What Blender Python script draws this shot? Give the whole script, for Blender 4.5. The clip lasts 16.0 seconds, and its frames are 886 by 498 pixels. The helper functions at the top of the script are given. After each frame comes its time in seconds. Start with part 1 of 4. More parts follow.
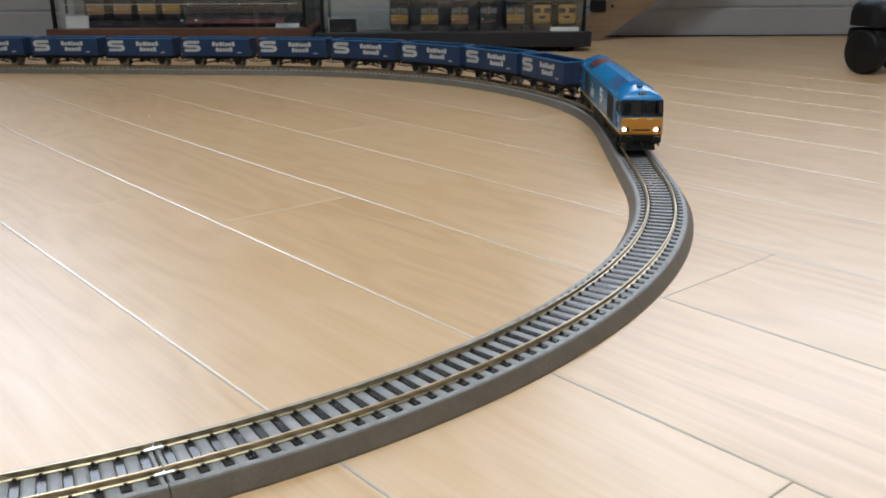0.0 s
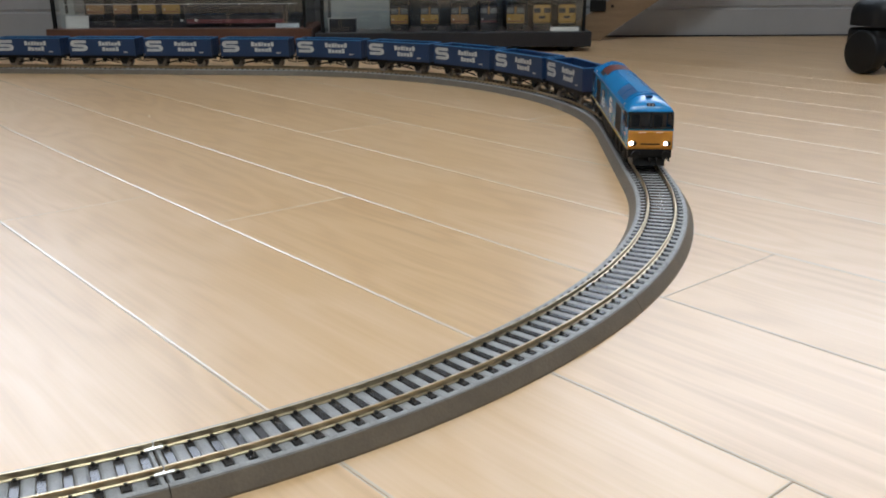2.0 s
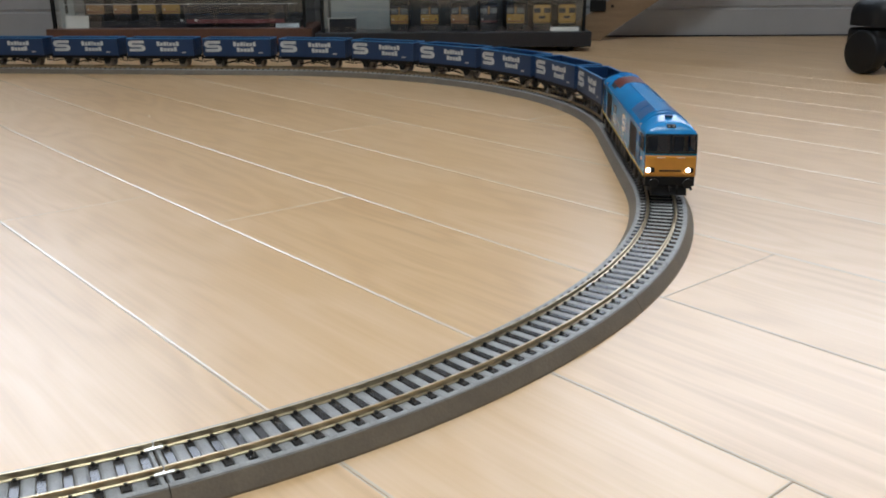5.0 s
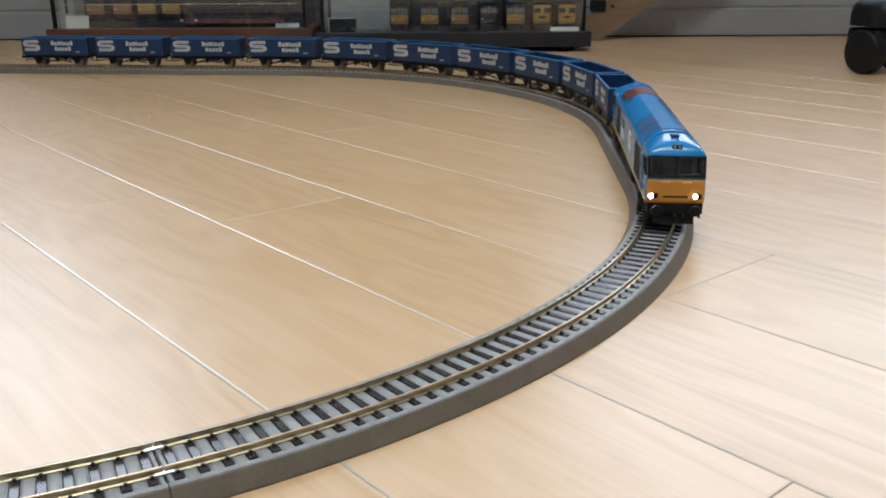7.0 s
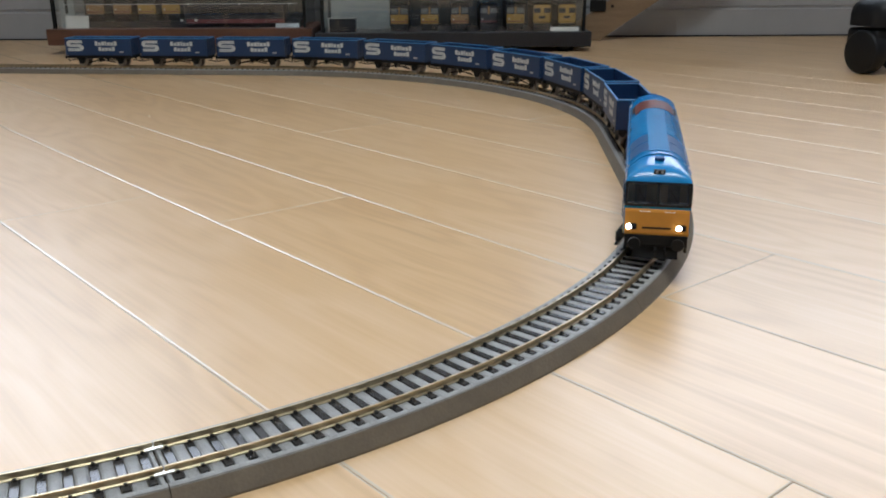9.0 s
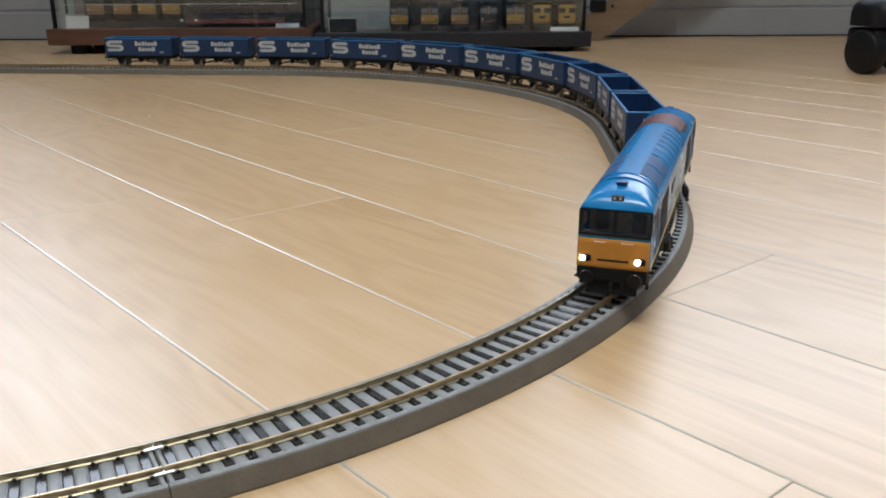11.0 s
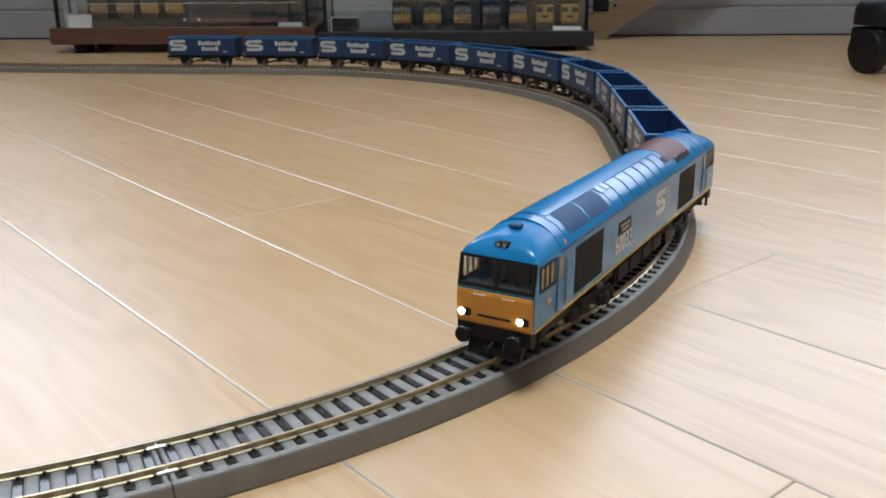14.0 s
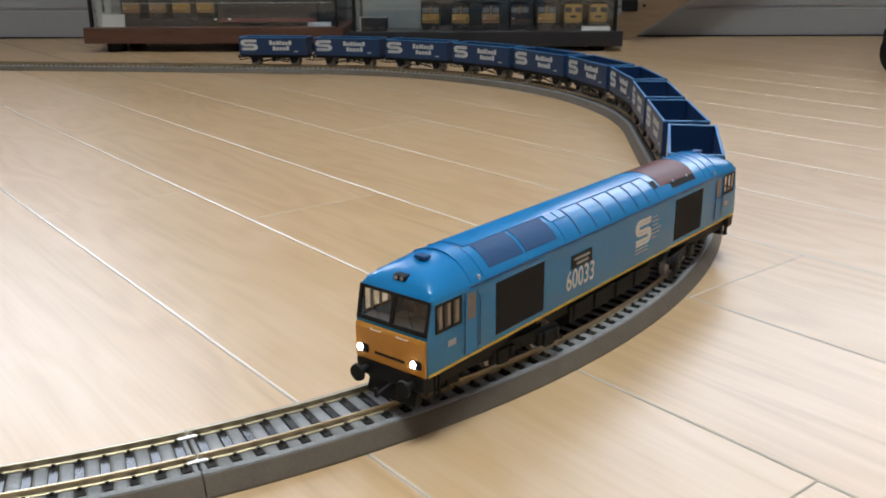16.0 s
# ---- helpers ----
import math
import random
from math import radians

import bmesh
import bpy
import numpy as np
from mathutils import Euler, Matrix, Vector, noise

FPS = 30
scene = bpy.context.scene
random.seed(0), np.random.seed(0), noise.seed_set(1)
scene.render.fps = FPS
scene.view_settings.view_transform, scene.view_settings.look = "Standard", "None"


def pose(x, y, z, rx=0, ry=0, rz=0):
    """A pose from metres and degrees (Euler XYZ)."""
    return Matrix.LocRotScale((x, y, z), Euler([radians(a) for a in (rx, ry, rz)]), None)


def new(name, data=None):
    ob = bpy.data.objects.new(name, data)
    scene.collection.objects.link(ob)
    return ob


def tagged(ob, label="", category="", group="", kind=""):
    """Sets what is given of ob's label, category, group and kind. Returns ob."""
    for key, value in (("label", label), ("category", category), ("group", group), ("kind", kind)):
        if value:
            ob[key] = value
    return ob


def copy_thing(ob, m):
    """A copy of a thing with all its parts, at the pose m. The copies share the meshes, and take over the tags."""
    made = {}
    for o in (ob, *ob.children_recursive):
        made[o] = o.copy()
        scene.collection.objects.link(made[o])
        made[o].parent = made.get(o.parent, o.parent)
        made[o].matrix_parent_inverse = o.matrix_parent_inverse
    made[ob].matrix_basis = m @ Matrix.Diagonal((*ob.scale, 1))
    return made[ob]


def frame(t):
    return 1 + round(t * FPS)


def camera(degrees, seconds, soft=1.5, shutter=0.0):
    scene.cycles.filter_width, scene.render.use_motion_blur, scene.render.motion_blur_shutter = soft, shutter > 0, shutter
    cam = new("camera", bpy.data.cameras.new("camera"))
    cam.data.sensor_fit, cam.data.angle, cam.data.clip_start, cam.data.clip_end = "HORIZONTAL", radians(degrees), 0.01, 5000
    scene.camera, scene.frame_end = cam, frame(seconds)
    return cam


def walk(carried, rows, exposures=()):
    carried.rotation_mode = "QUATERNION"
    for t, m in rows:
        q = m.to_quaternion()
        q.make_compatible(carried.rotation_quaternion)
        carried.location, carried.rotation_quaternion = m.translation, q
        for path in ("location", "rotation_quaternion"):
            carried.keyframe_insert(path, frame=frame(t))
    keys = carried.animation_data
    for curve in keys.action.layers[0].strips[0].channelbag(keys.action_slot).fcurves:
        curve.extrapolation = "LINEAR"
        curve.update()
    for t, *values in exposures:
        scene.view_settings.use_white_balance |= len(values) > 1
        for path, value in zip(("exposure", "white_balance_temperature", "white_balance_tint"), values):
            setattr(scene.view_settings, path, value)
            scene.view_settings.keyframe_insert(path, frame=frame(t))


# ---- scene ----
cam = camera(51.95, 16.0, soft=1.9)


def eye(yaw, tilt, roll, x=0.0, y=0.0, z=0.1717):
    return pose(x, y, z, 90 - tilt, 0, yaw) @ pose(0, 0, 0, 0, 0, -roll)


STILL = eye(0, 17.95, 0.32)
walk(cam, [(0, STILL), (6, STILL), (12, STILL), (13.5, STILL), (13.75, eye(0, 17.95, 0.32)),
           (14, eye(0.164, 18.0, 0.32, 0, -0.0004, 0.1718)),
           (14.5, eye(0.698, 18.13, 0.40, 0, -0.0021, 0.1721)), (15, eye(1.094, 18.09, 0.36, 0, -0.0027, 0.1721)),
           (15.5, eye(1.48, 18.05, 0.30, 0, -0.0042, 0.1724)), (16, eye(1.909, 18.0, 0.344, 0.0002, -0.0052, 0.1725))])

# ---- light ----
world = bpy.data.worlds.new("sky")
scene.world = world
world.use_nodes = True
sky = world.node_tree.nodes.new("ShaderNodeTexSky")
sky.sky_type, sky.sun_disc, sky.sun_elevation, sky.sun_rotation = "NISHITA", False, radians(35), radians(-40)
world.node_tree.links.new(sky.outputs["Color"], world.node_tree.nodes["Background"].inputs["Color"])
world.node_tree.nodes["Background"].inputs["Strength"].default_value = 0.05
scene.view_settings.exposure = 0.04

WALL_Y, WALL_X0, WALL_X1, WALL_Y0, CEIL = 2.03, -2.3, 2.1, -2.6, 2.3
# the far wall's windows: x0, x1, z0, z1; the bright outdoors behind them is a glowing backdrop
WINDOWS = [(-2.1, -0.56, 0.63, 1.9), (-0.48, 0.18, 1.25, 1.9), (0.27, 1.9, 0.68, 1.9)]
OUTDOORS, OUTDOORS_TOP = 6.3, 2.7
SKYLIGHT = (-0.6, 0.6, -0.45, 0.45, 61.0)
# depth of an unseen shaft, added to keep the overhead light off the far floor
BEAM_WELL = 0.6
x0, x1, y0, y1, watts = SKYLIGHT
lamp = bpy.data.lights.new("skylight_light", "AREA")
lamp.shape, lamp.size, lamp.size_y, lamp.energy, lamp.color = "RECTANGLE", x1 - x0 - 0.06, y1 - y0 - 0.06, watts, (0.80, 0.915, 1.0)
new("skylight_light", lamp).location = ((x0 + x1) / 2, (y0 + y1) / 2, CEIL + BEAM_WELL - 0.02)


# ---- materials ----
def mat(name, color, rough=0.5, metal=0.0, vary=0.12, scale=60.0, bump=0.0, bump_scale=None, coat=0.0, stretch=(1, 1, 1), spec=0.5, per=0.0):
    m = bpy.data.materials.new(name)
    m.use_nodes = True
    n, l = m.node_tree.nodes, m.node_tree.links
    b = n["Principled BSDF"]
    b.inputs["Roughness"].default_value, b.inputs["Metallic"].default_value = rough, metal
    b.inputs["Coat Weight"].default_value, b.inputs["Specular IOR Level"].default_value = coat, spec
    b.inputs["Coat Roughness"].default_value = 0.12
    tc, mp = n.new("ShaderNodeTexCoord"), n.new("ShaderNodeMapping")
    mp.inputs["Scale"].default_value = stretch
    l.new(tc.outputs["Object"], mp.inputs["Vector"])
    big, fine = n.new("ShaderNodeTexNoise"), n.new("ShaderNodeTexNoise")
    big.inputs["Scale"].default_value, fine.inputs["Scale"].default_value = scale, scale * 9
    big.inputs["Detail"].default_value = fine.inputs["Detail"].default_value = 4
    for t in (big, fine):
        l.new(mp.outputs["Vector"], t.inputs["Vector"])
    mix = n.new("ShaderNodeMath")
    mix.operation = "MULTIPLY_ADD"
    l.new(big.outputs["Fac"], mix.inputs[0])
    mix.inputs[1].default_value = 0.6
    half = n.new("ShaderNodeMath")
    half.operation = "MULTIPLY"
    l.new(fine.outputs["Fac"], half.inputs[0])
    half.inputs[1].default_value = 0.4
    l.new(half.outputs[0], mix.inputs[2])
    ramp = n.new("ShaderNodeValToRGB")
    lo = [max(0, c * (1 - vary)) for c in color]
    hi = [min(1, c * (1 + vary)) for c in color]
    ramp.color_ramp.elements[0].position, ramp.color_ramp.elements[1].position = 0.3, 0.7
    ramp.color_ramp.elements[0].color, ramp.color_ramp.elements[1].color = (*lo, 1), (*hi, 1)
    l.new(mix.outputs[0], ramp.inputs["Fac"])
    last = ramp.outputs["Color"]
    if per:
        info, hsv = n.new("ShaderNodeObjectInfo"), n.new("ShaderNodeHueSaturation")
        rng = n.new("ShaderNodeMapRange")
        rng.inputs["To Min"].default_value, rng.inputs["To Max"].default_value = 1 - per, 1 + per
        l.new(info.outputs["Random"], rng.inputs["Value"])
        l.new(rng.outputs["Result"], hsv.inputs["Value"])
        l.new(last, hsv.inputs["Color"])
        last = hsv.outputs["Color"]
    l.new(last, b.inputs["Base Color"])
    rr = n.new("ShaderNodeMapRange")
    rr.inputs["To Min"].default_value, rr.inputs["To Max"].default_value = max(0.02, rough * 0.85), min(1, rough * 1.15)
    l.new(mix.outputs[0], rr.inputs["Value"])
    l.new(rr.outputs["Result"], b.inputs["Roughness"])
    if bump:
        bp, bt = n.new("ShaderNodeBump"), n.new("ShaderNodeTexNoise")
        bt.inputs["Scale"].default_value = bump_scale or scale * 5
        l.new(mp.outputs["Vector"], bt.inputs["Vector"])
        bp.inputs["Strength"].default_value, bp.inputs["Distance"].default_value = bump, 0.001
        l.new(bt.outputs["Fac"], bp.inputs["Height"])
        l.new(bp.outputs["Normal"], b.inputs["Normal"])
    return m


def wood_floor(name):
    """Oak-look laminate: long grain with cathedral figures, each plank shifted by its own random value."""
    m = bpy.data.materials.new(name)
    m.use_nodes = True
    n, l = m.node_tree.nodes, m.node_tree.links
    b = n["Principled BSDF"]
    tc, info = n.new("ShaderNodeTexCoord"), n.new("ShaderNodeObjectInfo")
    off = n.new("ShaderNodeVectorMath")
    off.operation = "MULTIPLY_ADD"
    l.new(info.outputs["Random"], off.inputs[0])
    off.inputs[1].default_value = (17.0, 9.0, 5.0)
    l.new(tc.outputs["Object"], off.inputs[2])
    mp = n.new("ShaderNodeMapping")
    mp.inputs["Scale"].default_value = (1.3, 6.5, 1.0)
    l.new(off.outputs[0], mp.inputs["Vector"])
    warp = n.new("ShaderNodeTexNoise")
    warp.inputs["Scale"].default_value, warp.inputs["Detail"].default_value = 2.6, 2.0
    l.new(mp.outputs["Vector"], warp.inputs["Vector"])
    rings = n.new("ShaderNodeMath")
    rings.operation = "MULTIPLY"
    l.new(warp.outputs["Fac"], rings.inputs[0])
    rings.inputs[1].default_value = 9.0
    sine = n.new("ShaderNodeMath")
    sine.operation = "SINE"
    r2 = n.new("ShaderNodeMath")
    r2.operation = "MULTIPLY"
    l.new(rings.outputs[0], r2.inputs[0])
    r2.inputs[1].default_value = 6.283
    l.new(r2.outputs[0], sine.inputs[0])
    mp2 = n.new("ShaderNodeMapping")
    mp2.inputs["Scale"].default_value = (3.0, 130.0, 1.0)
    l.new(off.outputs[0], mp2.inputs["Vector"])
    grain = n.new("ShaderNodeTexNoise")
    grain.inputs["Scale"].default_value, grain.inputs["Detail"].default_value = 3.0, 5.0
    l.new(mp2.outputs["Vector"], grain.inputs["Vector"])
    tone = n.new("ShaderNodeTexNoise")
    tone.inputs["Scale"].default_value, tone.inputs["Detail"].default_value = 1.6, 3.0
    l.new(mp.outputs["Vector"], tone.inputs["Vector"])

    def wsum(a, wa, c):
        x = n.new("ShaderNodeMath")
        x.operation = "MULTIPLY_ADD"
        l.new(a, x.inputs[0])
        x.inputs[1].default_value = wa
        if isinstance(c, float):
            x.inputs[2].default_value = c
        else:
            l.new(c, x.inputs[2])
        return x.outputs[0]

    v = wsum(sine.outputs[0], 0.08, wsum(grain.outputs["Fac"], 0.42, wsum(tone.outputs["Fac"], 0.55, -0.03)))
    v = wsum(info.outputs["Random"], 0.16, v)
    ramp = n.new("ShaderNodeValToRGB")
    e = ramp.color_ramp.elements
    e[0].position, e[0].color = 0.08, (0.472, 0.266, 0.120, 1)
    e[1].position, e[1].color = 0.98, (0.765, 0.533, 0.33, 1)
    mid = e.new(0.5)
    mid.color = (0.655, 0.416, 0.204, 1)
    l.new(v, ramp.inputs["Fac"])
    l.new(ramp.outputs["Color"], b.inputs["Base Color"])
    rr = n.new("ShaderNodeMapRange")
    rr.inputs["To Min"].default_value, rr.inputs["To Max"].default_value = 0.31, 0.37
    l.new(grain.outputs["Fac"], rr.inputs["Value"])
    l.new(rr.outputs["Result"], b.inputs["Roughness"])
    b.inputs["Specular IOR Level"].default_value = 0.8
    bp = n.new("ShaderNodeBump")
    bp.inputs["Strength"].default_value, bp.inputs["Distance"].default_value = 0.06, 0.0004
    l.new(grain.outputs["Fac"], bp.inputs["Height"])
    l.new(bp.outputs["Normal"], b.inputs["Normal"])
    return m


def glow(name, color, strength):
    m = bpy.data.materials.new(name)
    m.use_nodes = True
    b = m.node_tree.nodes["Principled BSDF"]
    b.inputs["Base Color"].default_value = (*color, 1)
    b.inputs["Emission Color"].default_value, b.inputs["Emission Strength"].default_value = (*color, 1), strength
    return m


def glass(name, tint=(1, 1, 1), rough=0.0):
    m = bpy.data.materials.new(name)
    m.use_nodes = True
    b = m.node_tree.nodes["Principled BSDF"]
    b.inputs["Base Color"].default_value = (*tint, 1)
    b.inputs["Transmission Weight"].default_value, b.inputs["Roughness"].default_value, b.inputs["IOR"].default_value = 1.0, rough, 1.45
    return m


FLOOR = wood_floor("laminate")
# paler than the boards: part of the windows' glint is in this colour
BEVEL = mat("waxed plank edge with window glint", (0.70, 0.57, 0.43), 0.24, vary=0.1, scale=8, spec=0.9)
GROOVE = mat("plank groove", (0.40, 0.29, 0.20), 0.5, vary=0.2, scale=8)
WALL = mat("wall paint", (0.31, 0.31, 0.31), 0.75, vary=0.04, scale=3, bump=0.1, bump_scale=300)
SKIRT = mat("off-white satin paint", (0.38, 0.38, 0.38), 0.4, vary=0.05, scale=5)
CEILM = mat("ceiling paint", (0.42, 0.41, 0.40), 0.85, vary=0.03, scale=3)
# track plastic darkened for the shaded flanks of the bed
BED_SHADE = mat("moulded ballast in shade", (0.150, 0.116, 0.080), 0.5, vary=0.2, scale=90, bump=0.2, bump_scale=900)
LOUVRE = mat("roof slat blue", (0.05, 0.20, 0.40), 0.5, vary=0.1, spec=0.35)
# the same plastic lightened, with the light on its tops in the colour
BED_LIT = mat("lit grey ballast crowns", (0.31, 0.30, 0.285), 0.5, vary=0.25, scale=140, bump=0.25, bump_scale=1200)
SLEEPER = mat("sleeper plastic", (0.040, 0.036, 0.033), 0.22, vary=0.25, scale=120, per=0.15)
RAIL = mat("nickel rail", (0.60, 0.49, 0.32), 0.36, metal=1.0, vary=0.2, scale=60)
JOINER = mat("bright joiner", (0.60, 0.58, 0.54), 0.35, metal=1.0)
BLUE = mat("sky blue paint", (0.008, 0.225, 0.52), 0.24, vary=0.06, scale=25, bump=0.03, bump_scale=400, coat=0.1, spec=0.45)
BLUE_PANEL = mat("blue roof grille", (0.015, 0.075, 0.19), 0.55, vary=0.12, scale=60, spec=0.3)
NAVY = mat("wagon blue paint", (0.008, 0.036, 0.105), 0.42, vary=0.12, scale=40)
NAVY_IN = mat("wagon inside", (0.008, 0.034, 0.10), 0.5, vary=0.15, scale=40)
# wagon blue brightened for the light that catches the top edges
NAVY_RIM_LIT = mat("lit wagon rim", (0.05, 0.22, 0.50), 0.35, vary=0.08, scale=40)
ORANGE = mat("warning yellow paint", (0.66, 0.29, 0.042), 0.4, vary=0.08, scale=30)
YELLOW = mat("stripe yellow", (0.75, 0.50, 0.06), 0.45, vary=0.05)
BLACK = mat("black plastic", (0.010, 0.0095, 0.0095), 0.6, vary=0.3, scale=60, spec=0.25)
GRILLE = mat("dark grille", (0.016, 0.016, 0.018), 0.65, vary=0.3, scale=80, spec=0.2)
BROWN = mat("fan brown", (0.13, 0.032, 0.022), 0.42, vary=0.15, scale=40, spec=0.2)
GREY = mat("silver grey", (0.42, 0.43, 0.44), 0.4, vary=0.1)
STEEL = mat("wheel steel", (0.36, 0.34, 0.32), 0.35, metal=1.0, vary=0.15)
# white print greyed to carry the shade on the wagon sides
PRINT_SHADED = mat("shaded white print", (0.56, 0.58, 0.58), 0.55, vary=0.08)
WHITE = mat("print white", (0.82, 0.81, 0.76), 0.5, vary=0.03)
CREAM = mat("cab interior", (0.66, 0.53, 0.40), 0.6, vary=0.2)
CAB_GLASS = glass("cab glazing", (0.80, 0.82, 0.84))
CABIN = mat("grey cab fittings", (0.17, 0.165, 0.16), 0.6, vary=0.2, scale=60)
PANE = mat("window glazing", (0.085, 0.085, 0.095), 0.06, vary=0.35, scale=40, coat=0.6, spec=0.9)
LAMP = glow("headlight", (0.95, 0.95, 1.0), 30.0)
RED_LED = glow("red light", (1.0, 0.03, 0.03), 14.0)
MAHOG = mat("reddish wood base", (0.125, 0.056, 0.034), 0.4, vary=0.3, scale=14, stretch=(1, 8, 8))
BLACKWOOD = mat("black base", (0.022, 0.021, 0.024), 0.4, vary=0.2, scale=14)
CASE_GLASS = glass("case glass", (0.96, 0.98, 0.97))
CASE_BACK = mat("dark case back", (0.035, 0.035, 0.035), 0.7, vary=0.15, scale=6)
CASE_PALE = mat("pale upright and reflection grey", (0.30, 0.31, 0.30), 0.7, vary=0.1, scale=8)
MODEL_W = mat("model window grey", (0.15, 0.15, 0.15), 0.3, vary=0.2, scale=60)
MODEL_Y = mat("model yellow", (0.36, 0.21, 0.055), 0.45, vary=0.12, scale=60)
MODEL_C = mat("model ochre", (0.28, 0.16, 0.07), 0.5, vary=0.15, scale=60)
MODEL_D = mat("model dark", (0.03, 0.028, 0.03), 0.5, vary=0.3, scale=60)
MODEL_R = mat("model maroon", (0.16, 0.05, 0.05), 0.5, vary=0.3, scale=60)
PINE = mat("pale timber", (0.27, 0.175, 0.10), 0.5, vary=0.2, scale=12, stretch=(1, 8, 8))
CARD = mat("card label", (0.50, 0.47, 0.43), 0.6, vary=0.05)
RUBBER = mat("black rubber", (0.010, 0.010, 0.011), 0.45, vary=0.2, scale=20, spec=0.3)


# ---- mesh helpers ----
def part(name, bm, material, parent=None, label="", smooth=False):
    me = bpy.data.meshes.new(name)
    bmesh.ops.recalc_face_normals(bm, faces=bm.faces)
    bm.to_mesh(me)
    bm.free()
    me.materials.append(material)
    if smooth:
        for f in me.polygons:
            f.use_smooth = True
        me.set_sharp_from_angle(angle=radians(27))
    ob = new(name, me)
    ob.parent = parent
    return tagged(ob, label)


def box(bm, x0, x1, y0, y1, z0, z1, bev=0.0):
    vs = [bm.verts.new((x, y, z)) for x in (x0, x1) for y in (y0, y1) for z in (z0, z1)]
    fs = [bm.faces.new([vs[i] for i in q]) for q in ((0, 1, 3, 2), (4, 6, 7, 5), (0, 4, 5, 1), (2, 3, 7, 6), (0, 2, 6, 4), (1, 5, 7, 3))]
    if bev:
        es = list({e for f in fs for e in f.edges})
        bmesh.ops.bevel(bm, geom=es, offset=bev, segments=1, profile=0.5, affect="EDGES")
    return bm


def boxes(*rows):
    bm = bmesh.new()
    for r in rows:
        box(bm, *r)
    return bm


def cyl(bm, p, q, r, r2=None, n=16):
    p, q = Vector(p), Vector(q)
    m = Matrix.Translation((p + q) / 2) @ (q - p).to_track_quat("Z", "Y").to_matrix().to_4x4()
    bmesh.ops.create_cone(bm, cap_ends=True, segments=n, radius1=r, radius2=r if r2 is None else r2, depth=(q - p).length, matrix=m)
    return bm


def tube(bm, pts, r, n=6):
    for a, b in zip(pts[:-1], pts[1:]):
        cyl(bm, a, b, r, n=n)
    return bm


def loft(bm, rings, closed=True, caps=True):
    """Faces between rings of points; each ring the same count."""
    vr = [[bm.verts.new(p) for p in ring] for ring in rings]
    k = len(vr[0])
    for a, b in zip(vr[:-1], vr[1:]):
        for i in range(k if closed else k - 1):
            j = (i + 1) % k
            bm.faces.new((a[i], a[j], b[j], b[i]))
    if caps:
        bm.faces.new(vr[0])
        bm.faces.new(vr[-1])
    return bm


def prism(bm, outline, y0, y1):
    """An outline in x, z drawn out along y."""
    return loft(bm, [[(x, y0, z) for x, z in outline], [(x, y1, z) for x, z in outline]])


# ---- the room ----
room_floor = tagged(part("floor", boxes((WALL_X0, WALL_X1, WALL_Y0, WALL_Y, -0.05, -0.0006)), GROOVE), "pale oak laminate floor with bevelled plank joints", "floor", kind="structure")
a0, a1, b0, b1, top = *SKYLIGHT[:4], CEIL + BEAM_WELL
ceiling = tagged(part("ceiling", boxes((WALL_X0, a0, WALL_Y0, WALL_Y, CEIL, CEIL + 0.1), (a1, WALL_X1, WALL_Y0, WALL_Y, CEIL, CEIL + 0.1), (a0, a1, WALL_Y0, b0, CEIL, CEIL + 0.1), (a0, a1, b1, WALL_Y, CEIL, CEIL + 0.1),
                                       (a0 - 0.05, a0, b0, b1, CEIL + 0.1, top), (a1, a1 + 0.05, b0, b1, CEIL + 0.1, top), (a0 - 0.05, a1 + 0.05, b0 - 0.05, b0, CEIL + 0.1, top), (a0 - 0.05, a1 + 0.05, b1, b1 + 0.05, CEIL + 0.1, top)), CEILM), "plain white ceiling with an added skylight well that narrows the light", "ceiling", kind="structure")
wx = sorted(WINDOWS)
bm = bmesh.new()
xs = [WALL_X0] + [v for w in wx for v in w[:2]] + [WALL_X1]
for i in range(0, len(xs), 2):
    box(bm, xs[i], xs[i + 1], WALL_Y, WALL_Y + 0.15, 0, CEIL)
for x0, x1, z0, z1 in wx:
    box(bm, x0, x1, WALL_Y, WALL_Y + 0.15, 0, z0)
    box(bm, x0, x1, WALL_Y, WALL_Y + 0.15, z1, CEIL)
tagged(part("wall_north", bm, WALL), "light grey painted wall with three windows", "wall", kind="structure")
for name, b in (("wall_south", (WALL_X0, WALL_X1, WALL_Y0 - 0.1, WALL_Y0, 0, CEIL)), ("wall_west", (WALL_X0 - 0.1, WALL_X0, WALL_Y0, WALL_Y, 0, CEIL)), ("wall_east", (WALL_X1, WALL_X1 + 0.1, WALL_Y0, WALL_Y, 0, CEIL))):
    tagged(part(name, boxes(b), WALL), "plain light painted wall", "wall", kind="structure")
tagged(part("backdrop", boxes((-4.5, 4.5, WALL_Y + 1.5, WALL_Y + 1.55, 0.0, OUTDOORS_TOP)), glow("outdoors", (0.745, 0.835, 1.0), OUTDOORS)), "bright hazy outdoors behind the windows", "backdrop", kind="structure")
# skirting with a moulded top
bm = bmesh.new()
loft(bm, [[(x, WALL_Y - d, z) for d, z in ((0, 0.0), (0.018, 0.0), (0.018, 0.056), (0.013, 0.058), (0.013, 0.062), (0.016, 0.064), (0.015, 0.085), (0.008, 0.100), (0, 0.105))] for x in (WALL_X0, WALL_X1)])
tagged(part("baseboard", bm, SKIRT), "white painted moulded skirting board", "skirting board", kind="structure")
bm = boxes((WALL_X0, WALL_X1, WALL_Y - 0.0225, WALL_Y - 0.018, 0.0, 0.003))
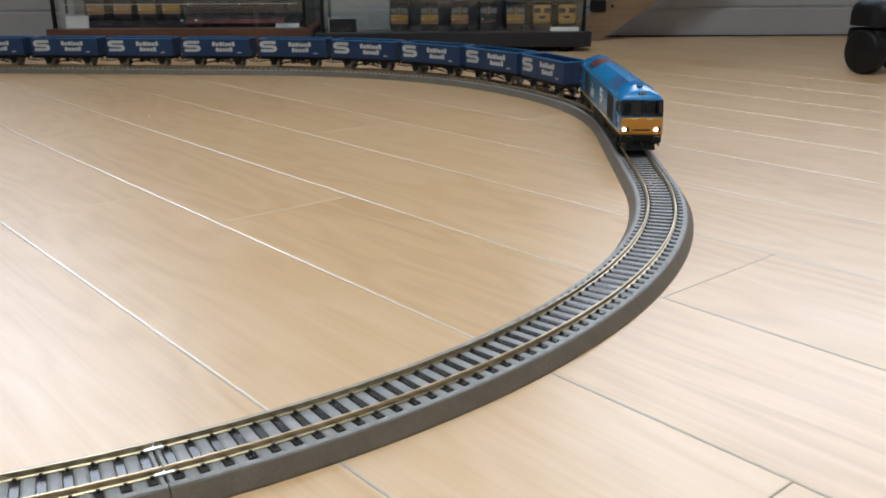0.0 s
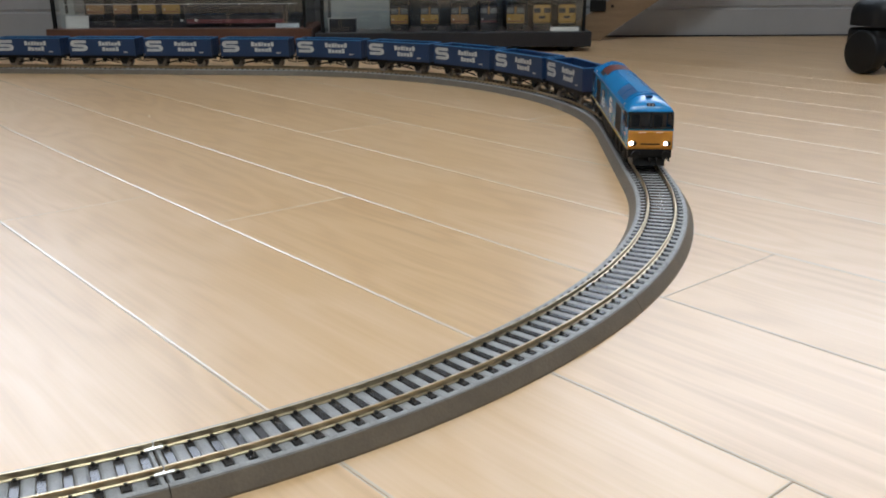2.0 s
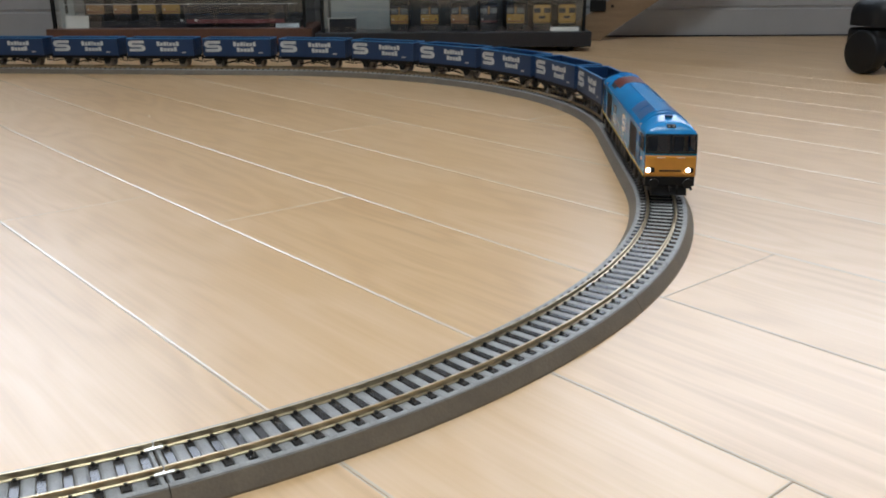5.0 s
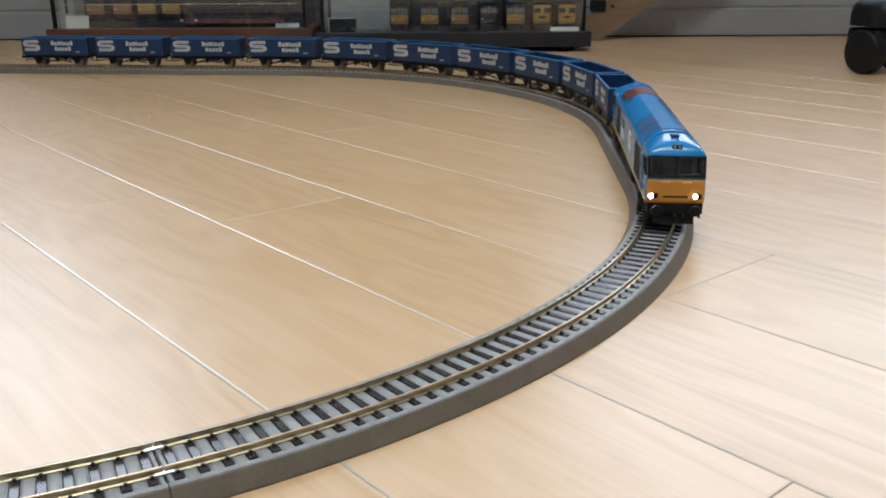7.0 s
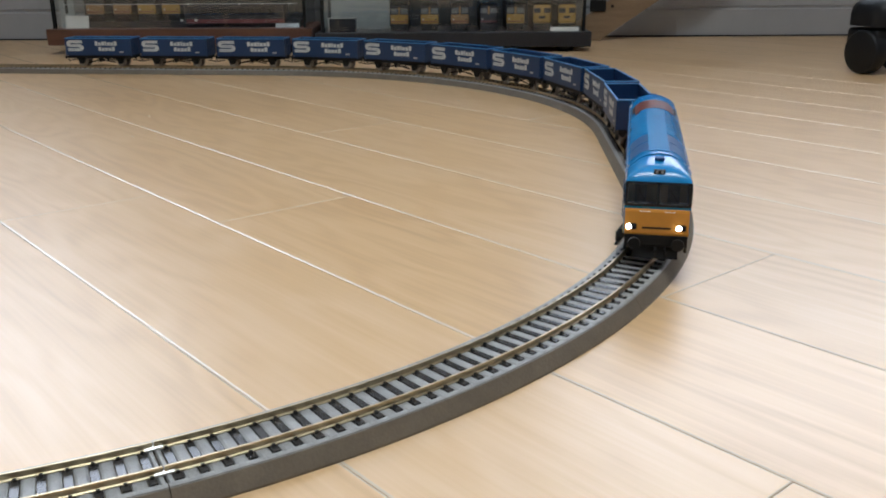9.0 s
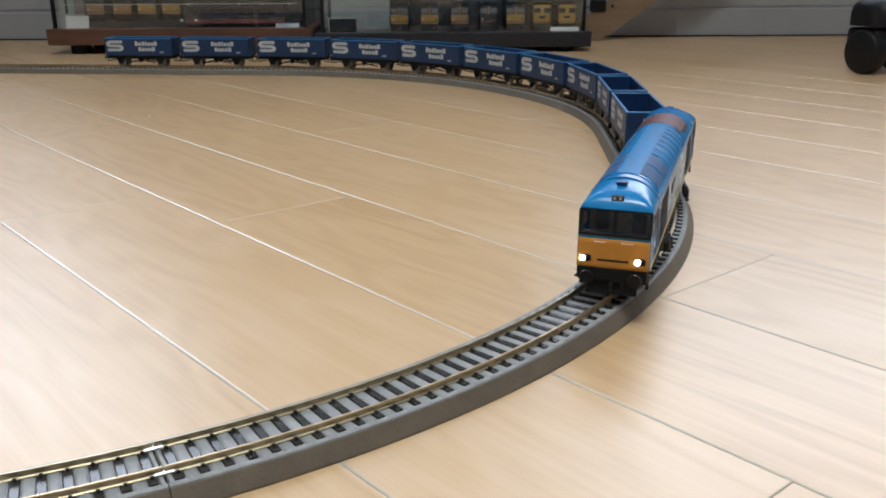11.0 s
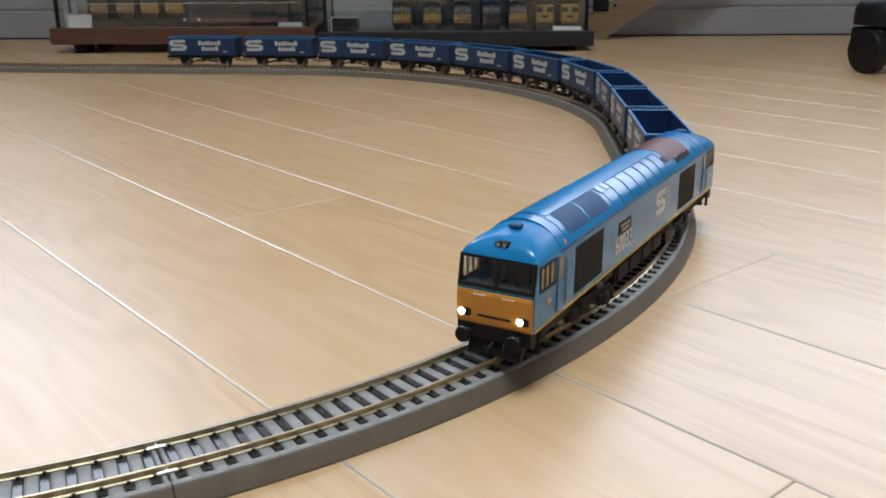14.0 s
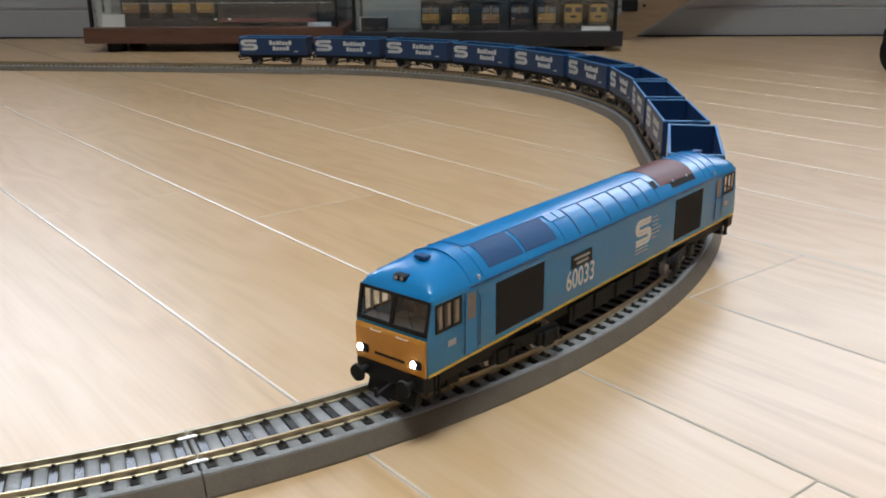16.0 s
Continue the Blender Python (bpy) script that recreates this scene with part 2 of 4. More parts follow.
tagged(part("trim", bm, BLACK), "thin dark joint along the skirting", "trim", kind="structure")

# ---- track plan: quarter bends of 30 degree pieces with one straight between them ----
CX, CY, RAD, STRAIGHT, PHI, RAIL_Z = -0.32214, 0.69892, 0.48187, 0.22503, radians(-3.695), 0.01082
BEND = radians(87.74)
QUARTER = RAD * BEND


def on_track(s):
    """Place and heading at s metres along the centre line; s grows the way the train came from."""
    t, u = Vector((-math.sin(PHI), math.cos(PHI))), Vector((math.cos(PHI), math.sin(PHI)))
    c = Vector((CX, CY))
    if s < -QUARTER:
        a = PHI - BEND
        d = Vector((-math.sin(a), math.cos(a)))
        return c + RAD * Vector((math.cos(a), math.sin(a))) + (s + QUARTER) * d, d
    if s < 0:
        a = PHI + s / RAD
        return c + RAD * Vector((math.cos(a), math.sin(a))), Vector((-math.sin(a), math.cos(a)))
    if s < STRAIGHT:
        return c + RAD * u + s * t, t
    c = c + STRAIGHT * t
    a = PHI + min((s - STRAIGHT) / RAD, BEND)
    d = Vector((-math.sin(a), math.cos(a)))
    return c + RAD * Vector((math.cos(a), math.sin(a))) + max(0.0, s - STRAIGHT - QUARTER) * d, d


def side_point(s, off, z):
    p, d = on_track(s)
    return (p.x + d.y * off, p.y - d.x * off, z)


def swept(bm, s0, s1, profile, n):
    return loft(bm, [[side_point(s0 + (s1 - s0) * i / n, o, z) for o, z in profile] for i in range(n + 1)])


BED_TOP = 0.0066
BED_PROFILE = [(-0.0213, 0), (0.0213, 0), (0.0212, 0.0009), (0.0172, BED_TOP), (-0.0172, BED_TOP), (-0.0212, 0.0009)]
bm = boxes((-0.0016, 0.0016, -0.0140, 0.0140, BED_TOP - 0.001, BED_TOP + 0.0013))
SLEEPER_MESH = bpy.data.meshes.new("sleeper")
for v in bm.verts:
    if v.co.z > BED_TOP:
        v.co.x *= 0.88
        v.co.y *= 0.985
# chairs that hold the rails
for sgn in (1, -1):
    for o in (sgn * 0.0075, sgn * 0.0105):
        box(bm, -0.0006, 0.0006, o - 0.0006, o + 0.0006, BED_TOP + 0.0012, BED_TOP + 0.0022)
bm.to_mesh(SLEEPER_MESH)
bm.free()
SLEEPER_MESH.materials.append(SLEEPER)


def track_piece(s0, s1, curved):
    name = "curved_track" if curved else "straight_track"
    root = tagged(new(name), "grey-brown ballasted model railway track with dark sleepers" + (", curved" if curved else ", straight"), "model track", "oval of model track")
    n = 16 if curved else 1
    part("bed", swept(bmesh.new(), s0 + 0.0002, s1 - 0.0002, BED_PROFILE, n), BED_SHADE, root, "moulded ballast bed in a shaded grey-brown")
    # ribs of ballast that rise between the sleepers
    count = round((s1 - s0) / 0.00815)
    step = (s1 - s0) / count
    bm = bmesh.new()
    for i in range(count + 1):
        a, b = max(s0 + 0.0002, s0 + (i - 0.5) * step + 0.0016), min(s1 - 0.0002, s0 + (i + 0.5) * step - 0.0016)
        lo = [side_point(s, o, BED_TOP - 0.0003) for s, o in ((a, -0.0166), (b, -0.0166), (b, 0.0166), (a, 0.0166))]
        e = min(0.0006, (b - a) * 0.3)
        mid = [side_point(s, o, BED_TOP + 0.0008) for s, o in ((a + e * 0.5, -0.0162), (b - e * 0.5, -0.0162), (b - e * 0.5, 0.0162), (a + e * 0.5, 0.0162))]
        e *= 2 if b - a > 0.003 else 1
        hi = [side_point(s, o, BED_TOP + 0.0012) for s, o in ((a + e, -0.0155), (b - e, -0.0155), (b - e, 0.0155), (a + e, 0.0155))]
        loft(bm, [lo, mid, hi])
    # the even shoulder of ballast outside the sleeper ends
    for sgn in (-1, 1):
        swept(bm, s0 + 0.0002, s1 - 0.0002, [(sgn * 0.0141, BED_TOP - 0.0003), (sgn * 0.0169, BED_TOP - 0.0003), (sgn * 0.0166, BED_TOP + 0.0006), (sgn * 0.0158, BED_TOP + 0.0010), (sgn * 0.0144, BED_TOP + 0.0009)], n)
    tagged(part("ballast_ribs", bm, BED_LIT, root), kind="stuff")
    for sgn in (-1, 1):
        o = sgn * 0.0090
        z0 = BED_TOP + 0.0013
        prof = [(o - 0.0010, z0), (o + 0.0010, z0), (o + 0.0010, z0 + 0.0004), (o + 0.0003, z0 + 0.0007), (o + 0.0003, RAIL_Z - 0.0010),
                (o + 0.00046, RAIL_Z - 0.0007), (o + 0.0004, RAIL_Z), (o - 0.0004, RAIL_Z), (o - 0.00046, RAIL_Z - 0.0007), (o - 0.0003, RAIL_Z - 0.0010), (o - 0.0003, z0 + 0.0007), (o - 0.0010, z0 + 0.0004)]
        part("rail", swept(bmesh.new(), s0 + 0.0003, s1 - 0.0003, prof, 24 if curved else 1), RAIL, root, "weathered nickel-silver rail", smooth=False)
        j = [(o - 0.0012, z0 + 0.0001), (o + 0.0012, z0 + 0.0001), (o + 0.0011, z0 + 0.0006), (o + 0.0005, z0 + 0.0011), (o - 0.0005, z0 + 0.0011), (o - 0.0011, z0 + 0.0006)]
        part("rail_joiner", swept(bmesh.new(), s0 - 0.0032, s0 + 0.0032, j, 2), JOINER, root, "bright metal rail joiner")
    for i in range(count):
        p, d = on_track(s0 + (i + 0.5) * step)
        ob = new("sleeper", SLEEPER_MESH)
        ob.parent = root
        ob.matrix_local = Matrix.Translation((p.x, p.y, 0)) @ Matrix.Rotation(math.atan2(d.y, d.x), 4, "Z")
    return root


third = QUARTER / 3
for i in range(3):
    track_piece(-QUARTER + i * third, -QUARTER + (i + 1) * third, True)
track_piece(0, STRAIGHT, False)
for i in range(3):
    track_piece(STRAIGHT + i * third, STRAIGHT + (i + 1) * third, True)
for i in range(3):
    track_piece(STRAIGHT + QUARTER + i * STRAIGHT, STRAIGHT + QUARTER + (i + 1) * STRAIGHT, False)


# ---- the locomotive: x runs forward, z from the rail tops ----
def k(v):
    return v * 0.001


HALF = 138.5


def section(x, cap, narrow):
    """A cross-section of the body whose roof is rounded off below the height cap."""
    half = [(0, 15.0), (17.4, 15.0), (17.7, 15.7), (17.7, 30.8), (17.7, 41.6), (17.7, 42.81), (17.1, 44.3), (15.8, 46.25), (13.6, 48.72), (10.2, 51.56), (5.8, 53.5), (0, 54.3)]
    ring = [(y * narrow, z if z < 42.9 else 42.8 + ((z - 42.8) ** -4 + (cap - 42.8) ** -4) ** -0.25) for y, z in half]
    ring += [(-y, z) for y, z in reversed(ring[1:-1])]
    return [(k(x), k(y), k(z)) for y, z in ring]


def front_x(z):
    """The raked plane of the windscreen, in millimetres."""
    return HALF - 0.6 - max(0.0, (z - 30) * 0.20)


def end_ring():
    return [(k(front_x(z * 1000)), y, z) for x, y, z in section(0, 43.6, 0.985)]


def body_shell(rings, open_bays):
    """The hollow body: side and end windows are real openings."""
    bm = bmesh.new()
    vr = [[bm.verts.new(p) for p in ring] for ring in rings]
    n = len(vr[0])
    for bay, (a, b) in enumerate(zip(vr[:-1], vr[1:])):
        for i in range(n):
            if bay in open_bays and i in (3, n - 4):
                continue
            j = (i + 1) % n
            bm.faces.new((a[i], a[j], b[j], b[i]))
    for ring in (vr[0], vr[-1]):
        bm.faces.new((ring[0], ring[1], ring[n - 1]))
        for i in range(1, n // 2 - 1):
            if i not in (3, 4):
                bm.faces.new((ring[i], ring[i + 1], ring[n - i - 1], ring[n - i]))
        bm.faces.new((ring[n // 2 - 1], ring[n // 2], ring[n // 2 + 1]))
    return bm


def lettering(text, size, material, parent, name, m, label=""):
    c = bpy.data.curves.new(name, "FONT")
    c.body, c.size, c.extrude, c.align_x, c.space_character, c.offset = text, size, 0.00005, "LEFT", 1.05, 0.00012
    tmp = bpy.data.objects.new(name, c)
    me = bpy.data.meshes.new_from_object(tmp)
    bpy.data.objects.remove(tmp)
    me.transform(m)
    me.materials.clear()
    me.materials.append(material)
    ob = new(name, me)
    ob.parent = parent
    return tagged(ob, label)


def side_frame(x, z, side, y):
    """From a side's own right and up to the vehicle: side 1 is its left, -1 its right."""
    return Matrix(((-side, 0, 0, k(x)), (0, 0, side, side * k(y)), (0, 1, 0, k(z)), (0, 0, 0, 1)))


def emblem(w, h, m):
    """A plain two-strand bent band with rounded turns."""
    bm = bmesh.new()

    def strand(path, half):
        ring = []
        for sgn in (1, -1):
            row = []
            for i, p in enumerate(path):
                a, b = path[max(0, i - 1)], path[min(len(path) - 1, i + 1)]
                d = Vector((b[0] - a[0], b[1] - a[1])).normalized()
                row.append((p[0] - d.y * half * sgn, p[1] + d.x * half * sgn))
            ring.append(row)
        for i in range(len(path) - 1):
            q = [ring[0][i], ring[0][i + 1], ring[1][i + 1], ring[1][i]]
            loft(bm, [[(x * w, z * h, 0) for x, z in q], [(x * w, z * h, 0.0001) for x, z in q]])

    def turn_round(cx, cz, rx, rz, a0, a1):
        return [(cx + rx * math.cos(radians(a)), cz + rz * math.sin(radians(a))) for a in np.linspace(a0, a1, 9)]

    for out in (0.075, -0.075):
        upper, lower = 0.205 + out, 0.205 - out
        path = [(1.0, 0.705 + upper)] + turn_round(0.22, 0.705, 0.17 * upper / 0.205, upper, 90, 270) + turn_round(0.78, 0.295, 0.17 * lower / 0.205, lower, 90, -90) + [(0.0, 0.295 - lower)]
        strand(path, 0.066)
    bmesh.ops.transform(bm, matrix=m, verts=bm.verts)
    return bm


def wheelset(r, y, parent, flange=0.0008):
    ws = part("wheelset", cyl(bmesh.new(), (0, -y, 0), (0, y, 0), 0.0011, n=8), STEEL, parent, "axle with two metal wheels")
    for sgn in (1, -1):
        bm = bmesh.new()
        # tread, flange and dished face turned as one ring
        prof = [(sgn * (y - 0.0016), r + flange), (sgn * (y - 0.0010), r + flange), (sgn * (y - 0.0006), r), (sgn * (y + 0.0014), r - 0.0001), (sgn * (y + 0.0014), r - 0.0012), (sgn * (y + 0.0008), r - 0.0016), (sgn * (y + 0.0008), 0.0018), (sgn * (y + 0.0015), 0.0014)]
        loft(bm, [[(rr * math.cos(a), yy, rr * math.sin(a)) for yy, rr in prof] for a in [i * math.tau / 20 for i in range(21)]], closed=False, caps=False)
        bmesh.ops.remove_doubles(bm, verts=bm.verts, dist=1e-6)
        part("wheel", bm, STEEL, ws, "blackened wheel with bright rim")
    return ws


def turned(bm, end):
    if end < 0:
        bm.transform(Matrix.Rotation(math.pi, 4, "Z"))
    return bm


def build_loco():
    root = tagged(new("model_locomotive"), "bright blue model diesel locomotive with orange-yellow nose on the track", "model locomotive")
    rings = [end_ring()]
    for x, cap, nar in ((133.4, 46.6, 0.993), (131.6, 48.4, 0.996), (129.0, 50.0, 0.998), (125.0, 51.9, 1), (118.4, 53.9, 1), (114.5, 57.0, 1), (109, 900, 1)):
        rings.append(section(x, cap, nar))
    back = [[(-x, y, z) for x, y, z in ring] for ring in rings]
    last = 2 * len(rings) - 2
    body = part("body", body_shell(rings + back[::-1], {1, 2, 3, 4, last - 1, last - 2, last - 3, last - 4}), BLUE, root, smooth=True)
    # rounded cantrail beading, roof ribs and panel lines
    for side in (1, -1):
        part("cantrail", boxes((k(-113), k(113), side * k(17.65) - k(0.25), side * k(17.65) + k(0.25), k(42.72), k(43.37))), BLUE_PANEL, body, "dark line under the roof")
        part("sole_stripe", boxes((k(-137.5), k(137.5), side * k(17.7) - k(0.12), side * k(17.7) + k(0.12), k(15.1), k(16.1))), YELLOW, body, "thin yellow stripe along the lower edge")
    roof = [(y, z) for y, z in ((-17.1, 44.3), (-15.8, 46.25), (-13.6, 48.72), (-10.2, 51.56), (-5.8, 53.5), (0, 54.3), (5.8, 53.5), (10.2, 51.56), (13.6, 48.72), (15.8, 46.25), (17.1, 44.3))]

    def roof_strip(name, x0, x1, i0, i1, lift, material, label=""):
        bm = bmesh.new()
        pts = roof[i0:i1 + 1]
        lo = [(y * 0.99, z - 0.4) for y, z in pts]
        ring = [(y * (1 + lift * 0.012), z + lift) for y, z in pts] + lo[::-1]
        loft(bm, [[(k(x), k(y), k(z)) for y, z in ring] for x in (x0, x1)])
        return part(name, bm, material, body, label, smooth=True)

    for x in (112, 104, 46, -41, -96, -103, -112):
        roof_strip("roof_rib", x - 0.35, x + 0.35, 0, 10, 0.28, BLUE)
    for x in (34, 20, 7, -6, -19, -30):
        roof_strip("roof_rib", x - 0.3, x + 0.3, 5, 10, 0.3, BLUE_PANEL)
    roof_strip("roof_spine", -40, 103, 4, 6, 0.45, BLUE)
    for i0 in (1, 6):
        # louvred panels behind the first cab
        for x0, x1 in ((76, 99), (51, 74)):
            fr = roof_strip("roof_grille", x0, x1, i0, i0 + 3, 0.25, BLUE_PANEL, "slatted dark blue roof grille")
            pts = roof[i0:i0 + 4]
            for j in range(12):
                f = (j + 0.5) / 12 * 3
                a, b = pts[int(f)], pts[int(f) + 1]
                y, z = a[0] + (b[0] - a[0]) * (f % 1), a[1] + (b[1] - a[1]) * (f % 1)
                part("slat", boxes((k(x0 + 0.8), k(x1 - 0.8), k(y - 0.28), k(y + 0.28), k(z), k(z + 0.7))), LOUVRE, fr)
    roof_strip("hatch", 42, 48, 6, 7, 0.5, BLUE, "raised roof hatch")
    roof_strip("hatch", 36, 41, 6, 7, 0.5, BLUE, "raised roof hatch")
    # cooler group: brown fan cover in a recess, with dark slots beside it
    roof_strip("fan_cover", -86, -48, 2, 8, 0.2, BROWN, "glossy brown fan cover")
    roof_strip("fan_slot", -85, -58, 8, 9, 0.15, BLACK, "dark slot beside the fan cover")
    roof_strip("fan_slot", -85, -58, 1, 2, 0.15, BLACK, "dark slot beside the fan cover")
    roof_strip("vent", -46, -41, 7, 8, 0.3, GRILLE, "small dark roof vent")
    roof_strip("vent", -46, -41, 2, 3, 0.3, GRILLE, "small dark roof vent")
    for x in (-62, -78):
        part("bolt", cyl(bmesh.new(), (k(x), k(12.6), k(48.2)), (k(x), k(13.6), k(49.2)), k(0.7), n=8), GREY, body)
    for end in (1, -1):
        x = HALF
        part("nose_panel", turned(prism(bmesh.new(), [(k(x - 1.5), k(15.1)), (k(x + 0.2), k(15.1)), (k(x + 0.5), k(16.4)), (k(x + 0.5), k(27.9)), (k(x + 0.1), k(29.3)), (k(x - 1.5), k(29.3))], k(-17.0), k(17.0)), end), ORANGE, root, "orange-yellow warning panel")
        def sheet(bm, y0, y1, z0, z1, inner, outer):
            return prism(bm, [(k(front_x(z0) - inner), k(z0)), (k(front_x(z0) + outer), k(z0)), (k(front_x(z1) + outer), k(z1)), (k(front_x(z1) - inner), k(z1))], k(y0), k(y1))

        bm = bmesh.new()
        for y0, y1, z0, z1 in ((-17.3, 17.3, 30.6, 32.0), (-17.3, 17.3, 42.3, 43.5), (-17.3, -15.9, 32.0, 42.3), (15.9, 17.3, 32.0, 42.3), (-0.8, 0.8, 32.0, 42.3)):
            sheet(bm, y0, y1, z0, z1, 0.9, 0.28)
        ws = part("windscreen_frame", turned(bm, end), BLACK, root, "black windscreen surround")
        for y0, y1 in ((-15.9, -0.8), (0.8, 15.9)):
            pane = part("pane", turned(sheet(bmesh.new(), y0, y1, 32.0, 42.3, 0.35, -0.05), end), CAB_GLASS, ws, "clear windscreen pane")
            pane.visible_shadow = False
            mid = (y0 + y1) / 2
            part("wiper", turned(tube(bmesh.new(), [(k(front_x(31.6) + 0.5), k(mid + 3), k(31.6)), (k(front_x(39.6) + 0.3), k(mid - 2), k(39.6))], k(0.14), 5), end), BLACK, ws)
        part("cab_bulkhead", turned(boxes((k(106.5), k(107.2), k(-17.2), k(17.2), k(15.5), k(46.0))), end), CREAM, root, "cream wall behind the cab")
        part("cab_floor", turned(boxes((k(107.2), k(135.0), k(-17.0), k(17.0), k(21.5), k(22.2))), end), CABIN, root)
        part("cab_desk", turned(prism(bmesh.new(), [(k(126), k(22.2)), (k(135.5), k(22.2)), (k(135.5), k(30.8)), (k(130), k(31.2)), (k(127), k(28.5))], k(-16.0), k(16.0)), end), CABIN, root, "dark driver's desk")
        for sgn in (1, -1):
            part("cab_seat", turned(boxes((k(117), k(123.5), k(sgn * 9 - 3.4), k(sgn * 9 + 3.4), k(22.2), k(28.0)), (k(115.5), k(117.4), k(sgn * 9 - 3.2), k(sgn * 9 + 3.2), k(26), k(38.0))), end), CABIN, root, "dark cab seat")
        for sgn in (1, -1):
            hs = part("headlight_housing", turned(boxes((k(x + 0.1), k(x + 0.9), k(sgn * 13.0 - 2.6), k(sgn * 13.0 + 2.6), k(17.9), k(21.3), k(0.6))), end), BLACK, root)
            # each cluster pairs a headlight with a marker; the lit lamp is the one nearer the loco's right
            for off in (-1.35, 1.35):
                lit = end > 0 and off < 0
                part("headlight" if off < 0 else "marker", turned(cyl(bmesh.new(), (k(x + 0.8), k(sgn * 13.2 + off), k(19.5)), (k(x + 1.25), k(sgn * 13.2 + off), k(19.5)), k(1.4 if lit else 1.0), k(1.15 if lit else 0.9), 20), end), LAMP if lit else RED_LED if end < 0 and off > 0 else GRILLE, hs, "lit white headlight" if lit else "lit red tail lamp" if end < 0 and off > 0 else "unlit lens")
            part("buffer", turned(cyl(cyl(bmesh.new(), (k(x - 1), k(sgn * 11.4), k(11.6)), (k(x + 5.5), k(sgn * 11.4), k(11.6)), k(1.5)), (k(x + 5.5), k(sgn * 11.4), k(11.6)), (k(x + 6.6), k(sgn * 11.4), k(11.6)), k(3.5), k(3.2), 20), end), BLACK, root, "black sprung buffer")
            part("handrail", turned(tube(bmesh.new(), [(k(x + 0.4), k(sgn * 9), k(28.4)), (k(x + 1.0), k(sgn * 9), k(28.2)), (k(x + 1.0), k(sgn * 4), k(28.2)), (k(x + 0.4), k(sgn * 4), k(28.4))], k(0.2), 5), end), WHITE, root)
        part("nose_slot", turned(boxes((k(x + 0.3), k(x + 0.62), k(-7.5), k(7.5), k(18.5), k(19.6), k(0.1))), end), BLACK, root, "dark slot across the nose")
        part("buffer_beam", turned(prism(bmesh.new(), [(k(x - 5), k(8.2)), (k(x - 0.5), k(8.2)), (k(x + 0.6), k(9.4)), (k(x + 0.6), k(15.05)), (k(x - 5), k(15.05))], k(-16.6), k(16.6)), end), BLACK, root, "black buffer beam")
        part("snow_plough", turned(prism(bmesh.new(), [(k(x - 3.5), k(2.4)), (k(x + 0.6), k(2.0)), (k(x - 1.4), k(8.2)), (k(x - 3.5), k(8.2))], k(-12.0), k(12.0)), end), BLACK, root, "black plough plate under the beam")
        for sgn in (1, -1):
            part("cab_step", turned(boxes((k(x - 9), k(x - 5.5), k(sgn * 16.2 - 0.8), k(sgn * 16.2 + 0.8), k(4.2), k(4.9)), (k(x - 8.8), k(x - 8.2), k(sgn * 16.2 - 0.5), k(sgn * 16.2 + 0.5), k(4.9), k(15.0)), (k(x - 6.3), k(x - 5.7), k(sgn * 16.2 - 0.5), k(sgn * 16.2 + 0.5), k(4.9), k(15.0))), end), BLACK, root, "black footstep below the cab")
        part("coupling", turned(tube(bmesh.new(), [(k(x), 0, k(8)), (k(x + 5), 0, k(7.2)), (k(x + 8), 0, k(6.2)), (k(x + 8.3), 0, k(9.5))], k(0.8), 6), end), BLACK, root, "black tension-lock coupling")
        part("pipe", turned(tube(bmesh.new(), [(k(x + 0.5), k(5), k(9)), (k(x + 2.5), k(5.2), k(7)), (k(x + 1.5), k(5.3), k(3.2))], k(0.5), 6), end), BLACK, root)
        part("horn_box", turned(boxes((k(x - 9.6), k(x - 5.6), k(-3.0), k(3.0), k(47.2), k(49.4), k(0.3))), end), BLACK, root, "dark marker lamp unit above the windscreen")
        for sgn in (1, -1):
            part("marker_lens", turned(cyl(bmesh.new(), (k(x - 5.8), k(sgn * 1.4), k(48.4)), (k(x - 5.3), k(sgn * 1.4), k(48.4)), k(0.75), n=10), end), GREY, root)
        part("roof_vent", turned(boxes((k(x - 21), k(x - 17), k(-2.6), k(2.6), k(52.4), k(53.85), k(0.3))), end), BLUE_PANEL, root)
        for side in (1, -1):
            y = side * 17.7

            def on_side(name, x0, x1, z0, z1, out, material, label="", parent=root):
                return part(name, turned(boxes((k(x0), k(x1), y * 0.001 - k(out), y * 0.001 + k(out), k(z0), k(z1))), end), material, parent, label)

            win = None
            for a, b, z0, z1 in ((118.3, 133.5, 30.7, 31.7), (118.3, 133.5, 40.9, 41.8), (118.3, 119.3, 31.7, 40.9), (132.6, 133.5, 31.7, 40.9), (123.4, 124.2, 31.7, 40.9), (128.2, 129.0, 31.7, 40.9)):
                bar = turned(boxes((k(a), k(b), y * 0.001 - k(0.35), y * 0.001 + k(0.2), k(z0), k(z1))), end)
                if win is None:
                    win = part("cab_window", bar, BLACK, root, "cab side window in a black frame")
                else:
                    part("frame_bar", bar, BLACK, win)
            for a, b in ((119.3, 123.4), (124.2, 128.2), (129.0, 132.6)):
                on_side("pane", a, b, 31.7, 40.9, 0.1, CAB_GLASS, "clear side pane", win).visible_shadow = False
                on_side("blind", a, a + 1.5, 31.7, 40.9, 0.08, CREAM, "cream strip inside the glass", win).location.y = -side * end * k(0.8)
            door = on_side("cab_door", 108.9, 116.2, 17.0, 41.9, 0.14, BLUE, "recessed cab door")
            on_side("door_window", 110.2, 114.9, 30.5, 40.8, 0.2, PANE, "dark window in the door", door)
